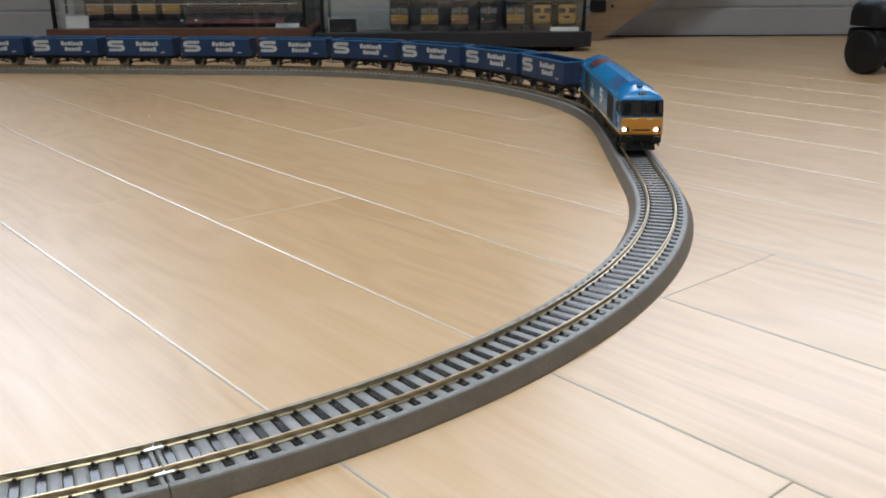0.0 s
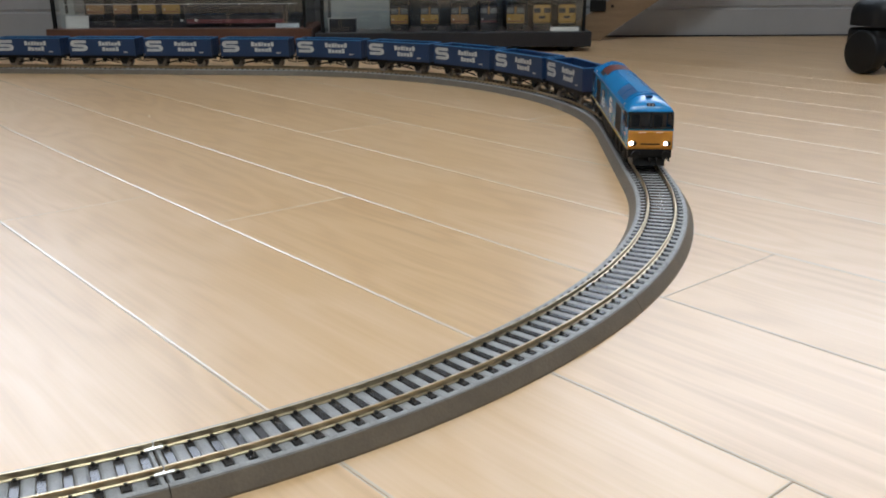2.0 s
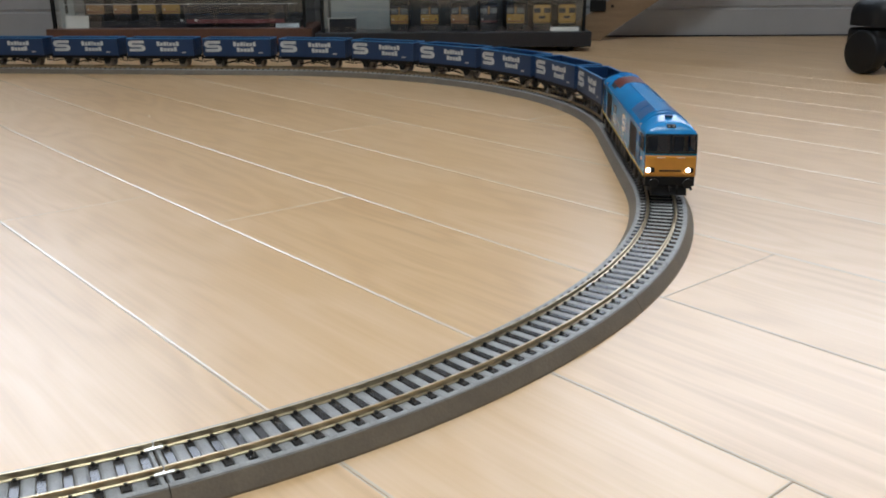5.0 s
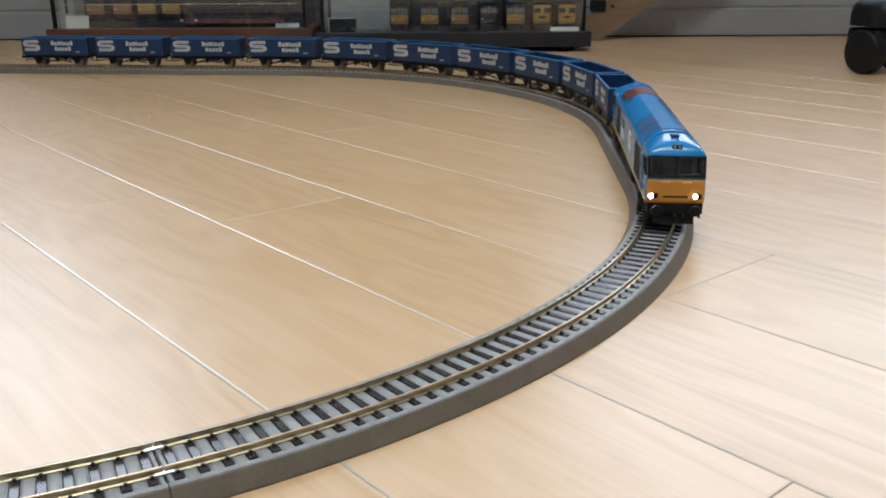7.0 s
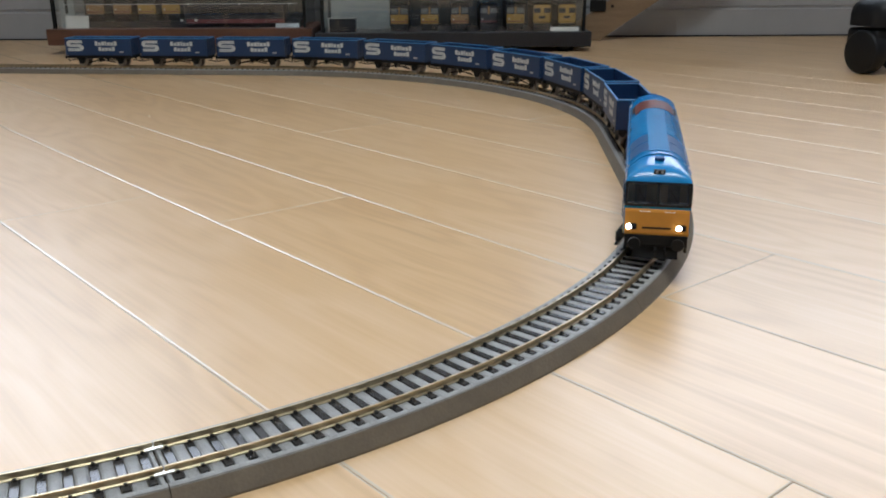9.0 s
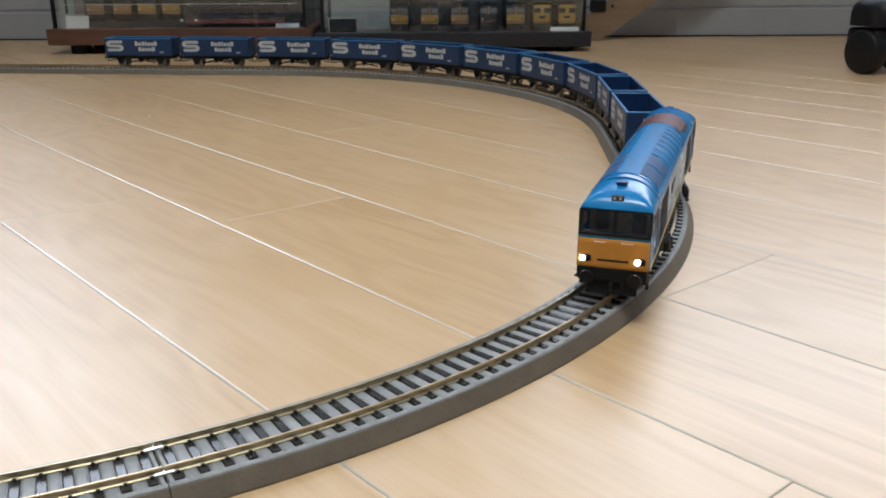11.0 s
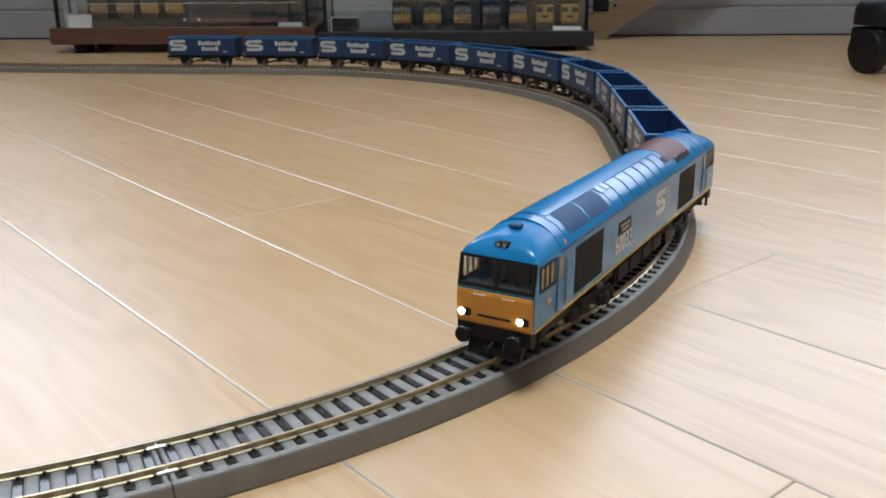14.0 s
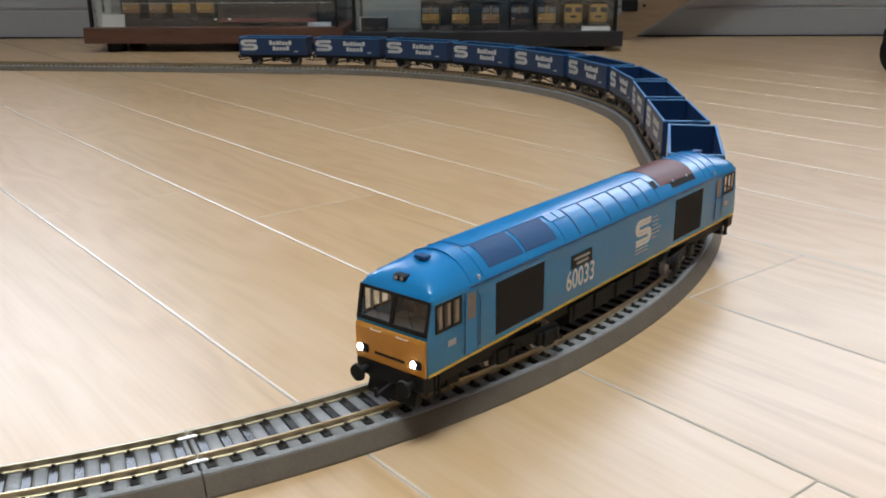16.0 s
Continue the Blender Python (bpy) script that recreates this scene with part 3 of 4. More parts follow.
            for xx in (108.0, 117.2):
                part("door_handrail", turned(tube(bmesh.new(), [(k(xx), y * 0.001, k(18.5)), (k(xx), y * 0.001 + side * k(0.7), k(19)), (k(xx), y * 0.001 + side * k(0.7), k(38)), (k(xx), y * 0.001, k(38.6))], k(0.22), 5), end), BLUE_PANEL, root, "thin handrail")
            for a, b in ((108.5, 108.9), (116.2, 116.6)):
                on_side("door_gap", a, b, 17.0, 41.9, 0.2, BLUE_PANEL)
            on_side("works_plate", 122.0, 126.5, 23.6, 26.0, 0.15, GREY, "small grey plate")
            g0, g1 = (63.4, 97.0) if end > 0 else (58.8, 91.2)
            g = on_side("side_grille", g0, g1, 18.4, 40.0, 0.2, GRILLE, "large dark mesh grille")
            for j in range(13):
                zz = 19.2 + j * 1.58
                on_side("slat", g0 + 0.8, g1 - 0.8, zz, zz + 0.8, 0.27, GRILLE, "", g)
            # number, plate and emblem turn up once on each side
            if end == side:
                s = 1 if side > 0 else -1
                lettering("60033", 0.0125, WHITE, root, "number", side_frame(45.7 * s, 21.2, side, 17.74) @ Matrix.Diagonal((0.74, 1, 1, 1)), "white running number")
                pl = part("nameplate", turned(boxes((k(25), k(42.2), k(17.7) - k(0.3), k(17.7) + k(0.3), k(30.4), k(36.4))), side), BLACK, root, "dark cast nameplate")
                for z0 in (31.6, 33.9):
                    part("lettering_bar", turned(boxes((k(28 if z0 < 32 else 27), k(38 if z0 < 32 else 40), k(17.98), k(18.06), k(z0), k(z0 + 1.1))), side), GREY, pl)
                part("emblem", emblem(0.0145, 0.0120, side_frame(-17.0 * s, 25.6, side, 17.74)), WHITE, root, "plain white emblem")
                for j, (a, w) in enumerate(((36.4, 5.5), (34.3, 7.0), (32.2, 6.0), (30.1, 9.5), (28.0, 8.0), (25.9, 4.5))):
                    part("lettering_bar", turned(boxes((k(-33.5 - w), k(-33.5), k(17.68), k(17.78), k(a), k(a + 0.7))), side), GREY, root)
                for a in (23.2, 21.4):
                    part("lettering_bar", turned(boxes((k(-29.5), k(-17), k(17.68), k(17.78), k(a), k(a + 0.7))), side), GREY, root)
    part("underframe", boxes((k(-131), k(131), k(-14.5), k(14.5), k(9.5), k(16.4))), BLACK, root)
    bm = bmesh.new()
    loft(bm, [[(k(x), k(y), k(z)) for y, z in ((-15.5, 13), (-15.5, 5), (-11, 2.2), (11, 2.2), (15.5, 5), (15.5, 13))] for x in (-38, 38)])
    tank = part("fuel_tank", bm, BLACK, root, "black underslung tank")
    for side in (1, -1):
        for x0 in (-34, -16, 4, 22):
            part("battery_box", boxes((k(x0), k(x0 + 13), side * k(15.4) - k(0.9), side * k(15.4) + k(0.9), k(5), k(13.2), k(0.4))), BLACK, tank)
    bogies = []
    for end in (1, -1):
        bg = part("bogie", boxes((k(-33), k(33), k(-8), k(8), k(6.5), k(9.4))), BLACK, root, "black three-axle bogie")
        bg.location = (end * k(85.5), 0, 0)
        for side in (1, -1):
            bm = bmesh.new()
            prism(bm, [(k(a), k(b)) for a, b in ((-35, 8.5), (-33, 5.2), (-20, 5.0), (-18, 6.8), (-7, 6.8), (-5, 5.0), (5, 5.0), (7, 6.8), (18, 6.8), (20, 5.0), (33, 5.2), (35, 8.5), (33, 12.2), (-33, 12.2))], side * k(12.8), side * k(14.4))
            sf = part("side_frame", bm, BLACK, bg)
            for xx in (-27, 0, 27):
                part("axle_box", boxes((k(xx - 3.2), k(xx + 3.2), side * k(14.9) - k(1.1), side * k(14.9) + k(1.1), k(3.6), k(10.4), k(0.5))), BLACK, sf)
                for dx in (-5.2, 5.2):
                    part("spring", cyl(bmesh.new(), (k(xx + dx), side * k(14.6), k(5.0)), (k(xx + dx), side * k(14.6), k(10.2)), k(1.5), n=10), BLACK, sf)
            part("brake_pipe", tube(bmesh.new(), [(k(-36), side * k(14.8), k(4.6)), (k(36), side * k(14.8), k(4.6))], k(0.35), 5), BLACK, sf)
            part("step", boxes((k(29), k(36), side * k(15) - k(1), side * k(15) + k(1), k(3.2), k(4.0))), BLACK, sf)
        axles = []
        for xx in (-27, 0, 27):
            w = wheelset(k(6.9), k(8.9), bg)
            w.location = (k(xx), 0, k(6.9))
            axles.append((w, k(xx), k(6.9)))
        bogies.append((bg, end * k(85.5), axles))
    # the body and all that it carries ride a little higher over the bogies
    high = [c for c in root.children if not c.name.startswith(("bogie", "underframe", "fuel_tank"))]
    for ob in high + [c for p in high for c in p.children]:
        ob.data.transform(Matrix.Translation((0, 0, k(1.3))))
    return root, bogies


# ---- the wagons ----
W_HALF, W_Y, W_Z0, W_Z1 = 51.5, 16.3, 17.0, 43.0


def build_wagon():
    root = tagged(new("model_wagon"), "dark blue open four-wheel model wagon with white lettering blocks, empty", "model wagon", "train of blue wagons")
    body = bmesh.new()
    for side in (1, -1):
        box(body, k(-W_HALF), k(W_HALF), side * k(W_Y) - k(0.6), side * k(W_Y) + k(0.6), k(W_Z0), k(W_Z1 - 1))
        box(body, side * k(W_HALF) - k(0.6), side * k(W_HALF) + k(0.6), k(-W_Y + 0.6), k(W_Y - 0.6), k(W_Z0), k(W_Z1 - 1))
    b = part("body", body, NAVY, root, "dark blue steel sides")
    part("inner_floor", boxes((k(-W_HALF + 0.6), k(W_HALF - 0.6), k(-W_Y + 0.6), k(W_Y - 0.6), k(W_Z0), k(W_Z0 + 1.2))), NAVY_IN, root)
    rim = bmesh.new()
    for side in (1, -1):
        box(rim, k(-W_HALF - 0.9), k(W_HALF + 0.9), side * k(W_Y) - k(0.9), side * k(W_Y) + k(0.9), k(W_Z1 - 1.2), k(W_Z1), k(0.25))
        box(rim, side * k(W_HALF) - k(0.9), side * k(W_HALF) + k(0.9), k(-W_Y + 0.9), k(W_Y - 0.9), k(W_Z1 - 1.2), k(W_Z1), k(0.25))
    part("rim", rim, NAVY_RIM_LIT, root, "top rim in a lighter, lit blue")
    for sx in (1, -1):
        for sy in (1, -1):
            part("corner_post", boxes((sx * k(W_HALF) - k(1.0), sx * k(W_HALF) + k(1.0), sy * k(W_Y) - k(0.95), sy * k(W_Y) + k(0.95), k(W_Z0 - 0.5), k(W_Z1 - 1.2), k(0.2))), NAVY, root)
            part("buffer", cyl(cyl(bmesh.new(), (sx * k(W_HALF), sy * k(11.3), k(13.8)), (sx * k(W_HALF + 4), sy * k(11.3), k(13.8)), k(1.2), n=10), (sx * k(W_HALF + 4), sy * k(11.3), k(13.8)), (sx * k(W_HALF + 4.8), sy * k(11.3), k(13.8)), k(2.6), n=14), BLACK, root)
            wi = part("axle_guard", prism(bmesh.new(), [(k(sx * 31 + a), k(z)) for a, z in ((-7, 12.5), (7, 12.5), (3, 4.2), (-3, 4.2))], sy * k(12.2), sy * k(12.9)), BLACK, root)
            part("axle_box", boxes((k(sx * 31 - 2), k(sx * 31 + 2), sy * k(13.4) - k(0.9), sy * k(13.4) + k(0.9), k(4.2), k(8.4), k(0.4))), BLACK, wi)
            part("leaf_spring", prism(bmesh.new(), [(k(sx * 31 + a), k(z)) for a, z in ((-8.5, 10.6), (0, 8.4), (8.5, 10.6), (8.5, 11.3), (0, 10.0), (-8.5, 11.3))], sy * k(13.0), sy * k(14.0)), BLACK, wi)
        part("end_rib", boxes((sx * k(W_HALF + 0.6) - k(0.6), sx * k(W_HALF + 0.6) + k(0.6), k(-5), k(-3.6), k(W_Z0), k(W_Z1 - 1.5))), NAVY, root)
        part("end_rib", boxes((sx * k(W_HALF + 0.6) - k(0.6), sx * k(W_HALF + 0.6) + k(0.6), k(3.6), k(5), k(W_Z0), k(W_Z1 - 1.5))), NAVY, root)
        part("coupling", tube(bmesh.new(), [(sx * k(46), 0, k(9)), (sx * k(W_HALF + 3), 0, k(8)), (sx * k(W_HALF + 6.5), 0, k(6.8)), (sx * k(W_HALF + 6.8), 0, k(10))], k(0.7), 6), BLACK, root, "black hook coupling")
    for sy in (1, -1):
        part("solebar", boxes((k(-W_HALF), k(W_HALF), sy * k(13.2) - k(1.0), sy * k(13.2) + k(1.0), k(12.2), k(W_Z0 - 0.2), k(0.2))), BLACK, root)
        part("brake_lever", tube(bmesh.new(), [(k(-4), sy * k(14.6), k(7)), (k(14), sy * k(14.8), k(9.5)), (k(24), sy * k(14.8), k(8.4))], k(0.45), 5), BLACK, root)
        part("brake_gear", tube(bmesh.new(), [(k(-22), sy * k(9.5), k(5.5)), (k(0), sy * k(9.5), k(9.5)), (k(22), sy * k(9.5), k(5.5))], k(0.8), 6), BLACK, root)
        part("v_hanger", prism(bmesh.new(), [(k(-4), k(12.3)), (k(4), k(12.3)), (k(0.6), k(6.2)), (k(-0.6), k(6.2))], sy * k(12.4), sy * k(12.9)), BLACK, root)
        side = sy
        sgn = side
        part("emblem", emblem(0.0235, 0.0145, side_frame(48.5 * sgn, 24.0, side, W_Y + 0.6)), PRINT_SHADED, root, "plain white emblem")
        # lettering blocks in two rows
        for z, x, row in ((31.6, -5.0, "5342335"), (23.6, 0.0, "43335")):
            for i, c in enumerate(row):
                w = 2.6 if c in "24" and z > 30 and c == "2" else 4.4
                hh = {"5": 6.4, "4": 5.8, "3": 4.7, "2": 6.2}[c]
                bm = bmesh.new()
                box(bm, k(x), k(x + w), k(z), k(z + hh), 0, 0.0001)
                bm.transform(Matrix(((-side, 0, 0, 0), (0, 0, side, side * k(W_Y + 0.6)), (0, 1, 0, 0), (0, 0, 0, 1))))
                part("lettering_bar", bm, PRINT_SHADED, root)
                x += w + 0.9
        bm = bmesh.new()
        box(bm, k(33), k(39.5), k(21.2), k(23.0), 0, 0.0001)
        bm.transform(Matrix(((-side, 0, 0, 0), (0, 0, side, side * k(W_Y + 0.6)), (0, 1, 0, 0), (0, 0, 0, 1))))
        part("lettering_bar", bm, GREY, root)
    part("underframe", boxes((k(-W_HALF), k(W_HALF), k(-12), k(12), k(13.5), k(W_Z0 - 0.1))), BLACK, root)
    for x in (31, -31):
        w = wheelset(k(6.3), k(8.9), root)
        w.location = (k(x), 0, k(6.3))
    return root


loco, bogies = build_loco()
wagons = [build_wagon()]
for i in range(9):
    wagons.append(copy_thing(wagons[0], Matrix.Identity(4)))


# ---- display cases by the far wall ----
CASE_Y0, CASE_Y1 = 1.70, 1.87


def case(name, x0, x1, z0, z1, base, label, back, feet_x, foot_r):
    root = tagged(new(name), label, "display case", "display cases")
    part("base", boxes((x0, x1, CASE_Y0, CASE_Y1, z0, z1, 0.0015)), base, root)
    for fx in feet_x:
        for fy in (CASE_Y0 + 0.03, CASE_Y1 - 0.03):
            part("foot", cyl(bmesh.new(), (fx, fy, 0), (fx, fy, z0 + 0.001), foot_r * 0.9, foot_r, 24), BLACK, root, "round dark foot")
    gx0, gx1, gy0, gy1, top = x0 + 0.014, x1 - 0.014, CASE_Y0 + 0.012, CASE_Y1 - 0.012, 0.62
    for pane in ((gx0, gx1, gy0, gy0 + 0.003), (gx0, gx0 + 0.003, gy0 + 0.003, gy1), (gx1 - 0.003, gx1, gy0 + 0.003, gy1)):
        p = part("glass_pane", boxes((*pane, z1 + 0.0005, top)), CASE_GLASS, root, "clear glass pane")
        p.visible_shadow = False
    part("back_panel", boxes((gx0, gx1, gy1, gy1 + 0.004, z1, top)), back, root, "dark back panel")
    for px in (gx0 - 0.003, gx1 - 0.002):
        part("corner_strip", boxes((px, px + 0.005, gy0 - 0.003, gy0 - 0.0003, z1, top)), BLACK, root, "thin black corner strip")
    part("lid", boxes((x0, x1, CASE_Y0, CASE_Y1, top + 0.001, top + 0.015)), base, root)
    return root


case("wooden_display_case", -0.722, -0.237, 0.0165, 0.0455, MAHOG, "glass display case on a reddish wooden base with round feet", CASE_BACK, (-0.672, -0.29), 0.019)
case("black_display_case", -0.232, 0.274, 0.0090, 0.0362, BLACKWOOD, "glass display case on a black base", CASE_BACK, (-0.19, 0.23), 0.016)


def cased_loco(x, y, z, front, label, with_windows=True, w=0.034, high=False):
    """A model seen end-on: frame, nose, windows and roof."""
    root = tagged(new("cased_model"), label, "model train", "models in the display cases")
    h = w / 2
    part("chassis", boxes((-h * 0.9, h * 0.9, 0, 0.12, 0, 0.012)), MODEL_D, root)
    part("body", boxes((-h, h, 0.002, 0.12, 0.012, 0.046, 0.003)), MODEL_D, root)
    n = part("nose", boxes((-h * 0.96, h * 0.96, 0, 0.004, 0.0125, 0.046 if high else 0.029, 0.0035 if high else 0.001)), front, root, "yellow nose end")
    for sx in (-0.55, 0.55):
        if with_windows:
            part("window", boxes((sx * h - h * 0.36, sx * h + h * 0.36, -0.0004 if high else 0.0008, 0.003, 0.031, 0.040)), MODEL_D if high else MODEL_W, root)
        part("buffer", cyl(bmesh.new(), (sx * h, -0.006, 0.009), (sx * h, 0.001, 0.009), 0.003, n=12), MODEL_D, root)
    if high:
        part("marker_box", boxes((-h * 0.35, h * 0.35, -0.0006, 0.002, 0.021, 0.0255)), MODEL_D, n)
    else:
        part("nose_band", boxes((-h * 0.9, h * 0.9, -0.0004, 0.002, 0.0155, 0.0172)), MODEL_R, n, "dark red band across the nose")
        for sx in (-0.7, 0.7):
            part("lamp", cyl(bmesh.new(), (sx * h, -0.0008, 0.0205), (sx * h, 0.001, 0.0205), 0.0016, n=10), MODEL_D if sx > 0 else CARD, n)
        if with_windows:
            part("door_pillar", boxes((-h * 0.1, h * 0.1, -0.0002, 0.003, 0.029, 0.043)), MODEL_C, root)
    bm = bmesh.new()
    loft(bm, [[(-h, y, 0.045), (h, y, 0.045), (h * 0.8, y, 0.0495), (h * 0.35, y, 0.0515), (-h * 0.35, y, 0.0515), (-h * 0.8, y, 0.0495)] for y in (0.002, 0.12)])
    part("roof", bm, GRILLE, root, "grey arched roof")
    root.location = (x, y, z)
    return root


for x, m, lb in ((-0.0785, MODEL_Y, "yellow-ended dark model train inside the glass case"), (-0.0225, MODEL_Y, "yellow-ended dark model train inside the glass case"), (0.0335, MODEL_C, "ochre-ended dark model train inside the glass case"), (0.087, MODEL_D, "dark model train inside the glass case"), (0.1365, MODEL_Y, "yellow-ended dark model train inside the glass case"), (0.186, MODEL_Y, "yellow-ended dark model train inside the glass case"), (0.232, MODEL_Y, "yellow-ended dark model train inside the glass case")):
    cased_loco(x, 1.735, 0.0368, m, lb, high=x > 0.18)
for x, m, lb in ((-0.640, MODEL_C, "ochre-ended dark model train on a raised shelf"), (-0.590, MODEL_C, "ochre-ended dark model train on a raised shelf"), (-0.575 + 0.03, MODEL_Y, "yellow-ended dark model train on a raised shelf"), (-0.500, MODEL_Y, "yellow-ended dark model train on a raised shelf")):
    cased_loco(x, 1.735, 0.0575, m, lb, False)
tagged(part("shelf", boxes((-0.70, -0.262, 1.73, 1.85, 0.0457, 0.0572)), MODEL_D), "low black plinth inside the wooden case", "plinth")


def coach(x0, x1, y, z):
    root = tagged(new("cased_coach"), "dark model coach with maroon lower band, side on", "model coach", "models in the display cases")
    part("chassis", boxes((x0 + 0.005, x1 - 0.005, y + 0.004, y + 0.026, z, z + 0.007)), MODEL_D, root)
    part("body", boxes((x0, x1, y, y + 0.03, z + 0.007, z + 0.042, 0.002)), MODEL_D, root)
    part("band", boxes((x0 + 0.004, x1 - 0.004, y - 0.0006, y + 0.002, z + 0.008, z + 0.015)), MODEL_R, root)
    for i in range(9):
        a = x0 + 0.012 + i * (x1 - x0 - 0.03) / 9
        part("window", boxes((a, a + 0.014, y - 0.0004, y + 0.002, z + 0.022, z + 0.034)), GRILLE, root)
    return root


coach(-0.472, -0.285, 1.718, 0.0457)
strip = tagged(new("light_strip"), "thin clear rail with tiny lamps inside the wooden case", "lamp strip")
part("rail", boxes((-0.69, -0.262, 1.7165, 1.718, 0.0875, 0.0885)), GREY, strip)
for x in (-0.462, -0.369, -0.327, -0.277):
    part("lens", cyl(bmesh.new(), (x, 1.7150, 0.088), (x, 1.7163, 0.088), 0.0014, n=10), WHITE, strip, "tiny pale lens")
post = tagged(new("edge_profile"), "pale upright edge profile inside the wooden case", "profile")
part("upright", boxes((-0.699, -0.672, 1.7205, 1.7235, 0.0457, 0.30)), CASE_PALE, post)
part("slot", boxes((-0.689, -0.684, 1.7200, 1.7205, 0.072, 0.30)), MODEL_D, post)


def card(name, x0, x1, z0, z1, y, material, label, lean=0.012):
    bm = bmesh.new()
    prism(bm, [(0, 0), (0.003, 0), (0.003 + lean, z1 - z0), (lean, z1 - z0)], x0, x1)
    bm.transform(Matrix(((0, 1, 0, 0), (1, 0, 0, y), (0, 0, 1, z0), (0, 0, 0, 1))))
    return tagged(part(name, bm, material), label, "label card")


card("label_card", 0.200, 0.252, 0.0364, 0.0435, 1.716, CARD, "white card label leaning inside the glass case", 0.003)
card("label_card", -0.690, -0.648, 0.0457, 0.068, 1.7155, CARD, "white card label in the wooden case", 0.004)
for x in (-0.478, -0.452):
    tagged(part("end_lamp", boxes((x, x + 0.004, 1.7135, 1.7170, 0.0575, 0.0610)), WHITE), "tiny pale square lamp by the cased coach", "lamp")
card("grey_label", -0.305, -0.262, 0.0457, 0.053, 1.7155, GREY, "small grey plate at the glass", 0.002)
box_thing = tagged(part("black_box", boxes((-0.207, -0.158, 1.716, 1.75, 0.0364, 0.0605, 0.002)), BLACKWOOD), "small black box with pale bright edges", "box")
part("edge_trim", boxes((-0.2085, -0.2065, 1.7145, 1.7165, 0.0364, 0.0625), (-0.2065, -0.158, 1.7145, 1.7165, 0.0607, 0.0625)), CARD, box_thing, "pale bright edging")
# added sheet that paints the window's pale reflection in the glass
tagged(part("pale_panel", boxes((-0.212, -0.10, 1.80, 1.803, 0.0364, 0.14)), CASE_PALE), "pale grey sheet standing in for a window reflection in the case", "panel")

# ---- timber prop and castor by the skirting ----
prop = tagged(new("timber_prop"), "sloping pale timber leg with a black bracket", "timber leg")
bm = bmesh.new()
prism(bm, [(0.0, 0.0), (0.035, 0.0), (0.33, 0.20), (0.28, 0.235), (-0.02, 0.03)], -0.012, 0.012)
part("board", bm, PINE, prop)
part("bracket", boxes((0.012, 0.045, -0.016, -0.0125, 0.058, 0.082, 0.002)), BLACK, prop, "small black metal bracket")
part("screw", cyl(bmesh.new(), (0.058, -0.0145, 0.069), (0.058, -0.0122, 0.069), 0.003, n=10), BLACK, prop)
prop.location = (0.292, 1.94, 0.0)

castor = tagged(new("castor"), "black twin-wheel furniture castor on the floor", "castor wheel")
for x0, x1 in ((-0.034, -0.010), (0.034, 0.058)):
    bm = cyl(bmesh.new(), (x0, 0, 0.032), (x1, 0, 0.032), 0.032, n=36)
    bmesh.ops.bevel(bm, geom=[e for e in bm.edges if abs(e.verts[0].co.x - e.verts[1].co.x) < 1e-6], offset=0.005, segments=3, profile=0.5, affect="EDGES")
    part("wheel", bm, RUBBER, castor, smooth=True)
part("axle", cyl(bmesh.new(), (-0.012, 0, 0.032), (0.036, 0, 0.032), 0.006, n=14), RUBBER, castor)
bm = boxes((-0.032, 0.070, -0.034, 0.040, 0.0685, 0.108))
bmesh.ops.bevel(bm, geom=[e for e in bm.edges if max(v.co.z for v in e.verts) > 0.1], offset=0.022, segments=4, profile=0.5, affect="EDGES")
part("hood", bm, RUBBER, castor, "rounded black plastic hood", smooth=True)
bm = boxes((-0.0300, 0.0600, -0.024, 0.034, 0.030, 0.0655))
bmesh.ops.bevel(bm, geom=bm.edges[:], offset=0.006, segments=3, profile=0.5, affect="EDGES")
part("yoke", bm, RUBBER, castor, smooth=True)
part("stem", cyl(bmesh.new(), (0.004, 0.008, 0.060), (0.004, 0.008, 0.072), 0.009, n=16), RUBBER, castor)
castor.matrix_world = pose(0.645, 1.372, 0, 0, 0, 22)

for x, y, r in ((-0.33, 1.02, 0.0012), (-0.31, 0.90, 0.0007), (0.02, 1.12, 0.0008), (-0.55, 1.1, 0.0006)):
    bm = bmesh.new()
    bmesh.ops.create_icosphere(bm, subdivisions=1, radius=r)
    for v in bm.verts:
        v.co.z *= 0.5
        v.co.x *= 1.3
    c = tagged(part("crumb", bm, CARD), "tiny pale crumb lying on the wooden floor", "crumb", "crumbs on the floor")
    c.location = (x, y, r * 0.48)

# ---- floor planks ----
PLANK_TURN, PLANK_W, PLANK_0, PLANK_L = -0.86635, 0.1101, 0.1560, 1.02
SEAMS = {0: (-0.650, -0.129), 1: (-1.134, -0.5486), 2: (-1.283, -0.265), 3: (-0.778,), 4: (-1.15,), 5: (-0.69,), 6: (-1.2,), 7: (-1.25,), 8: (-1.3,), 9: (-1.33,), 10: (-1.36,), 11: (-1.4,)}


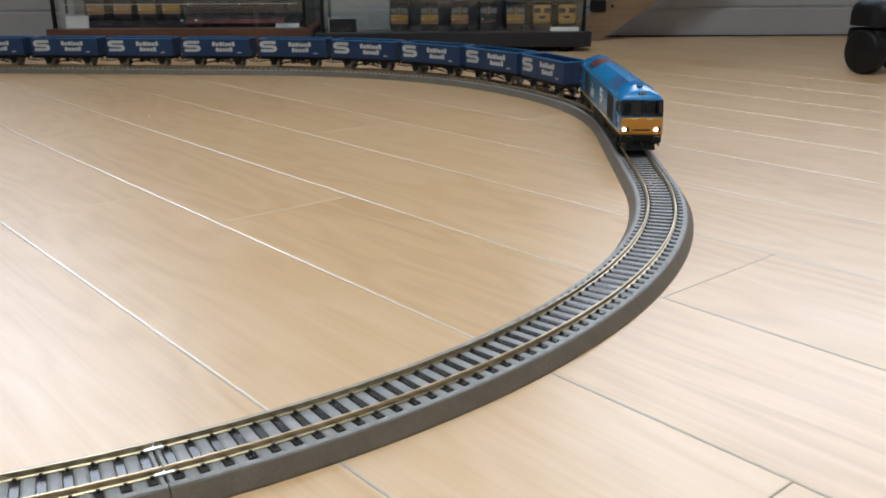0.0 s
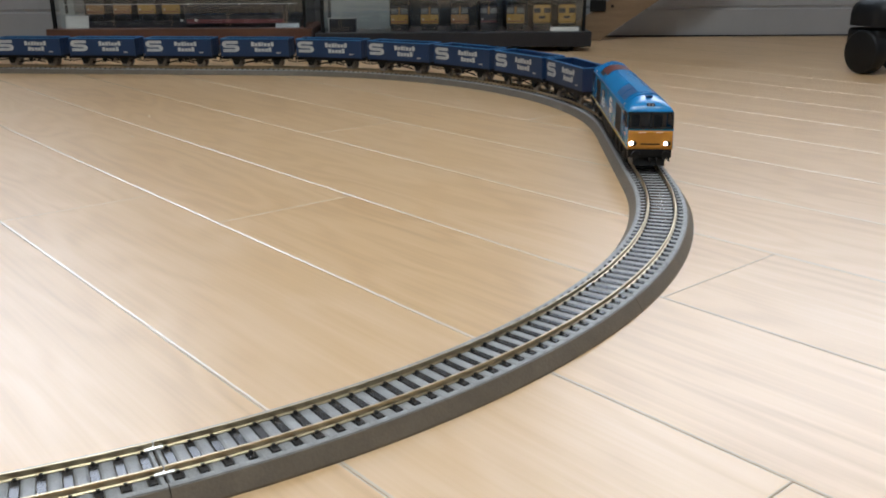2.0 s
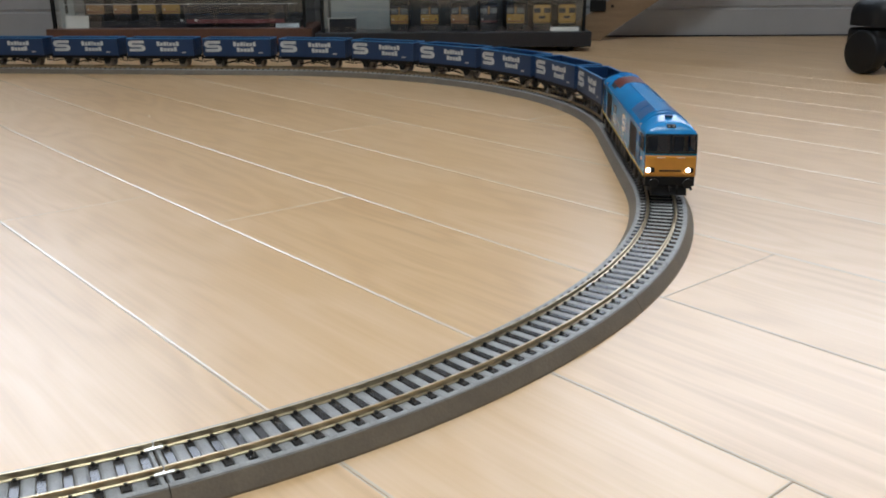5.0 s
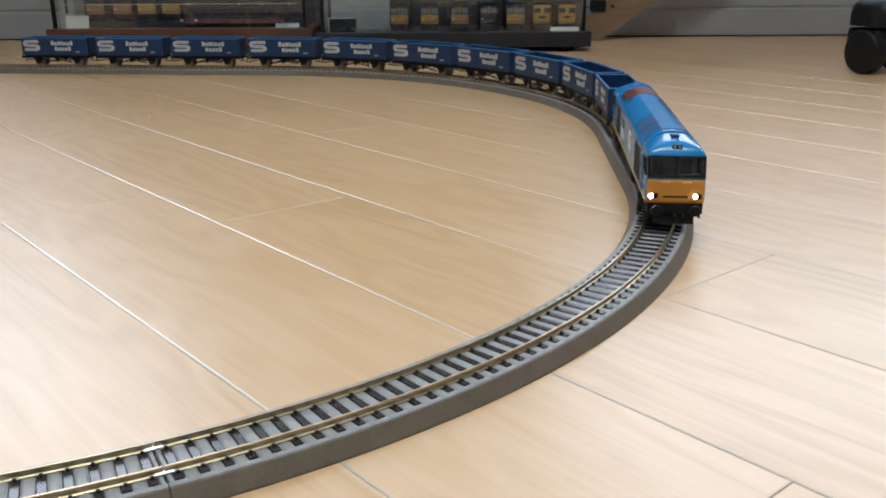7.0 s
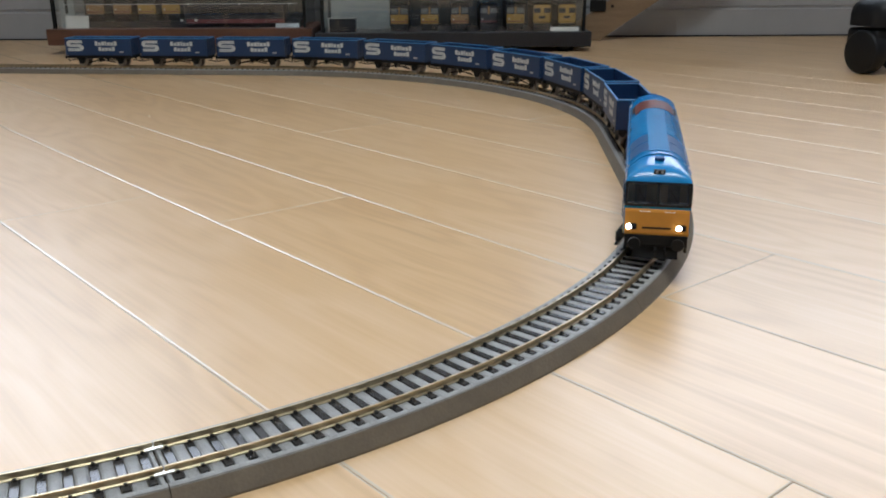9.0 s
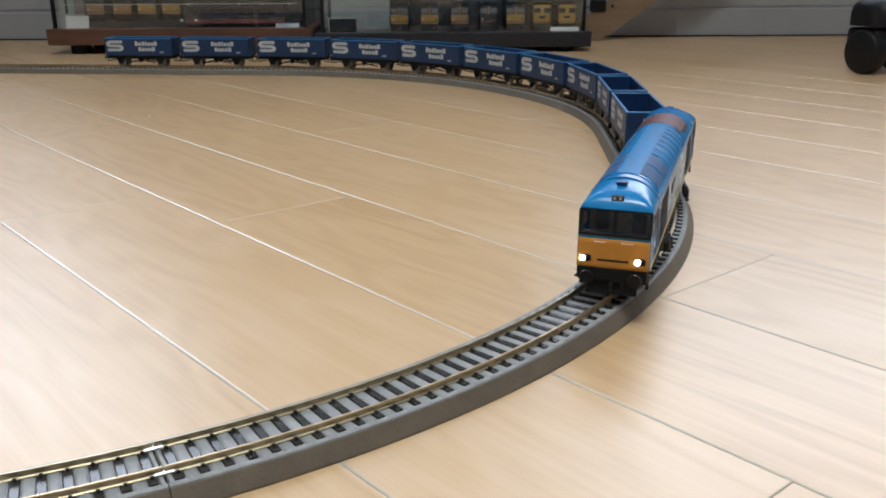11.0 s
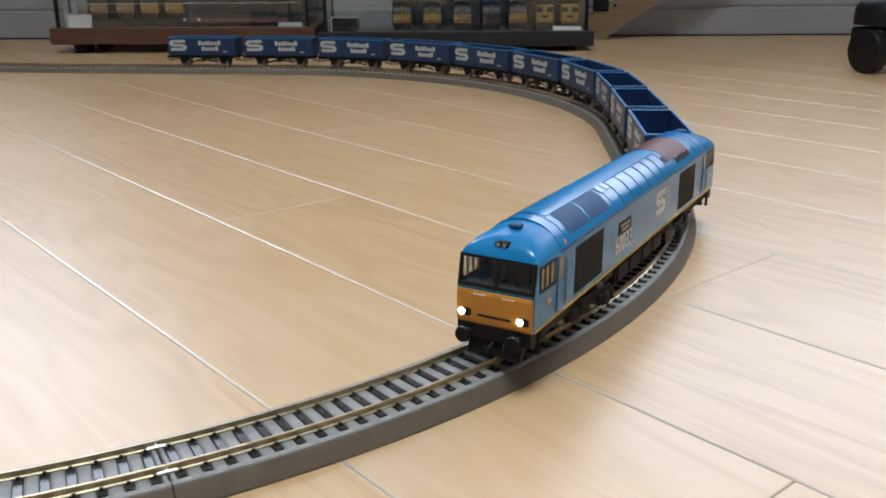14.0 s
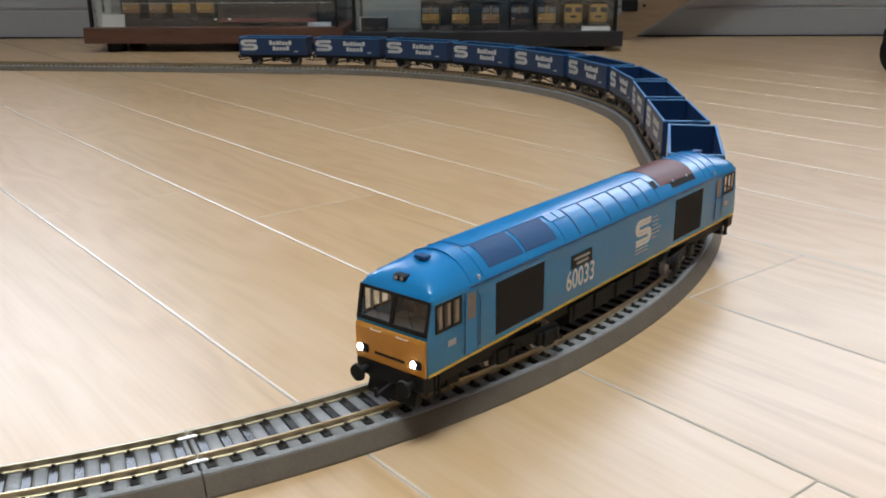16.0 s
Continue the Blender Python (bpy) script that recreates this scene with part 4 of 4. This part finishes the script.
def plank_mesh(length):
    """A board with shallow waxed bevels, paled for window glint, along its long edges and finer ones at its ends."""
    bm = bmesh.new()
    g, e, f = 0.00015, 0.00105, 0.0006
    lo = [(g, g, -0.004), (length - g, g, -0.004), (length - g, PLANK_W - g, -0.004), (g, PLANK_W - g, -0.004)]
    up = [(x, y, -0.00019) for x, y, _ in lo]
    hi = [(g + f, g + e, 0), (length - g - f, g + e, 0), (length - g - f, PLANK_W - g - e, 0), (g + f, PLANK_W - g - e, 0)]
    steps = [[(x + (h[0] - x) * f, y + (h[1] - y) * f, z) for (x, y, _), h in zip(up, hi)] for f, z in ((0, -0.00036), (0.36, -0.00018), (0.68, -0.00006))]
    loft(bm, [lo, *steps, hi])
    bmesh.ops.recalc_face_normals(bm, faces=bm.faces)
    for face in bm.faces:
        z = [v.co.z for v in face.verts]
        if max(z) > -0.0001 and min(z) < -0.00001 and min(z) > -0.001 or -0.001 < min(z) < -0.0001:
            face.material_index = 1
    me = bpy.data.meshes.new("plank")
    bm.to_mesh(me)
    bm.free()
    me.materials.append(FLOOR)
    me.materials.append(BEVEL)
    return me


PLANKS = {}
turn = Matrix.Rotation(PLANK_TURN, 4, "Z")
rng = random.Random(4)
for row in range(-32, 26):
    cuts = list(SEAMS.get(row, (rng.uniform(-1.0, 0.0),)))
    while cuts[0] > -4.2:
        cuts.insert(0, cuts[0] - PLANK_L)
    while cuts[-1] < 4.2:
        cuts.append(cuts[-1] + PLANK_L)
    for a, b in zip(cuts[:-1], cuts[1:]):
        mid = turn @ Vector(((a + b) / 2, PLANK_0 + (row + 0.5) * PLANK_W, 0))
        if not (WALL_X0 - 0.7 < mid.x < WALL_X1 + 0.7 and WALL_Y0 - 0.7 < mid.y < WALL_Y + 0.7):
            continue
        key = round(b - a, 4)
        if key not in PLANKS:
            PLANKS[key] = plank_mesh(b - a)
        place = turn @ Matrix.Translation((a, PLANK_0 + row * PLANK_W, 0))
        ends = [place @ Vector((x, y, 0)) for x in (0, b - a) for y in (0, PLANK_W)]
        me = PLANKS[key]
        if any(not (WALL_X0 < e.x < WALL_X1 and WALL_Y0 < e.y < WALL_Y) for e in ends):
            # sawn off at the walls
            bm = bmesh.new()
            bm.from_mesh(me)
            bm.transform(place)
            for co, no in (((WALL_X0, 0, 0), (-1, 0, 0)), ((WALL_X1, 0, 0), (1, 0, 0)), ((0, WALL_Y0, 0), (0, -1, 0)), ((0, WALL_Y, 0), (0, 1, 0))):
                bmesh.ops.bisect_plane(bm, geom=bm.verts[:] + bm.edges[:] + bm.faces[:], plane_co=co, plane_no=no, clear_outer=True)
            bm.transform(place.inverted())
            me = bpy.data.meshes.new("plank")
            bm.to_mesh(me)
            left = len(bm.faces)
            bm.free()
            me.materials.append(FLOOR)
            me.materials.append(BEVEL)
            if not left:
                continue
        ob = new("plank", me)
        ob.parent = room_floor
        ob.matrix_local = place


# ---- what moves ----
RUN = [(0, 0.2275), (0.5, 0.212), (1, 0.1965), (1.5, 0.182), (2, 0.1675), (2.5, 0.154), (3, 0.1395), (3.5, 0.125), (4, 0.1095), (5.25, 0.0675), (6.5, 0.0235), (7, 0.0055), (7.5, -0.0125), (8, -0.0305), (8.5, -0.0475), (9, -0.0645), (10.25, -0.1045), (11.5, -0.1435), (12, -0.1585), (12.5, -0.1745), (13, -0.1905), (13.5, -0.2065), (14, -0.2225), (14.5, -0.2385), (15, -0.2545), (15.5, -0.2705), (16, -0.2865)]
FIRST, PITCH = 0.2210, 0.1191
NUDGE = [(0, -0.0025), (9, -0.0015), (13, 0.001), (16, 0.0028)]


def ride(s, base):
    """The pose of a vehicle whose two pivots, base apart, sit on the centre line about s; it heads the way s falls."""
    a, b = on_track(s - base / 2)[0], on_track(s + base / 2)[0]
    c, d = (a + b) / 2, a - b
    return Matrix.Translation((c.x, c.y, RAIL_Z)) @ Matrix.Rotation(math.atan2(d.y, d.x), 4, "Z")


def motions():
    times = [i * 0.25 for i in range(65)]
    along = [float(np.interp(t, [r[0] for r in RUN], [r[1] for r in RUN])) for t in times]

    lead = [s + float(np.interp(t, [r[0] for r in NUDGE], [r[1] for r in NUDGE])) for t, s in zip(times, along)]

    def rolling(ws, x, r):
        walk(ws, [(t, Matrix.Translation((x, 0, r)) @ Matrix.Rotation((along[0] - s) / r, 4, "Y")) for t, s in zip(times, along)])

    walk(loco, [(t, ride(s, 0.171)) for t, s in zip(times, lead)])
    for bg, x, axles in bogies:
        rows = []
        for t, s in zip(times, lead):
            m, d = ride(s, 0.171), on_track(s - x)[1]
            rows.append((t, Matrix.Translation((x, 0, 0)) @ (m.to_3x3().inverted().to_4x4() @ Matrix.Rotation(math.atan2(-d.y, -d.x), 4, "Z"))))
        walk(bg, rows)
        for ws, ax, r in axles:
            rolling(ws, ax, r)
    for i, wg in enumerate(wagons):
        walk(wg, [(t, ride(s + FIRST + i * PITCH, 0.062)) for t, s in zip(times, along)])
        for ws in wg.children:
            if ws.name.startswith("wheelset"):
                rolling(ws, ws.location.x, k(6.3))


motions()
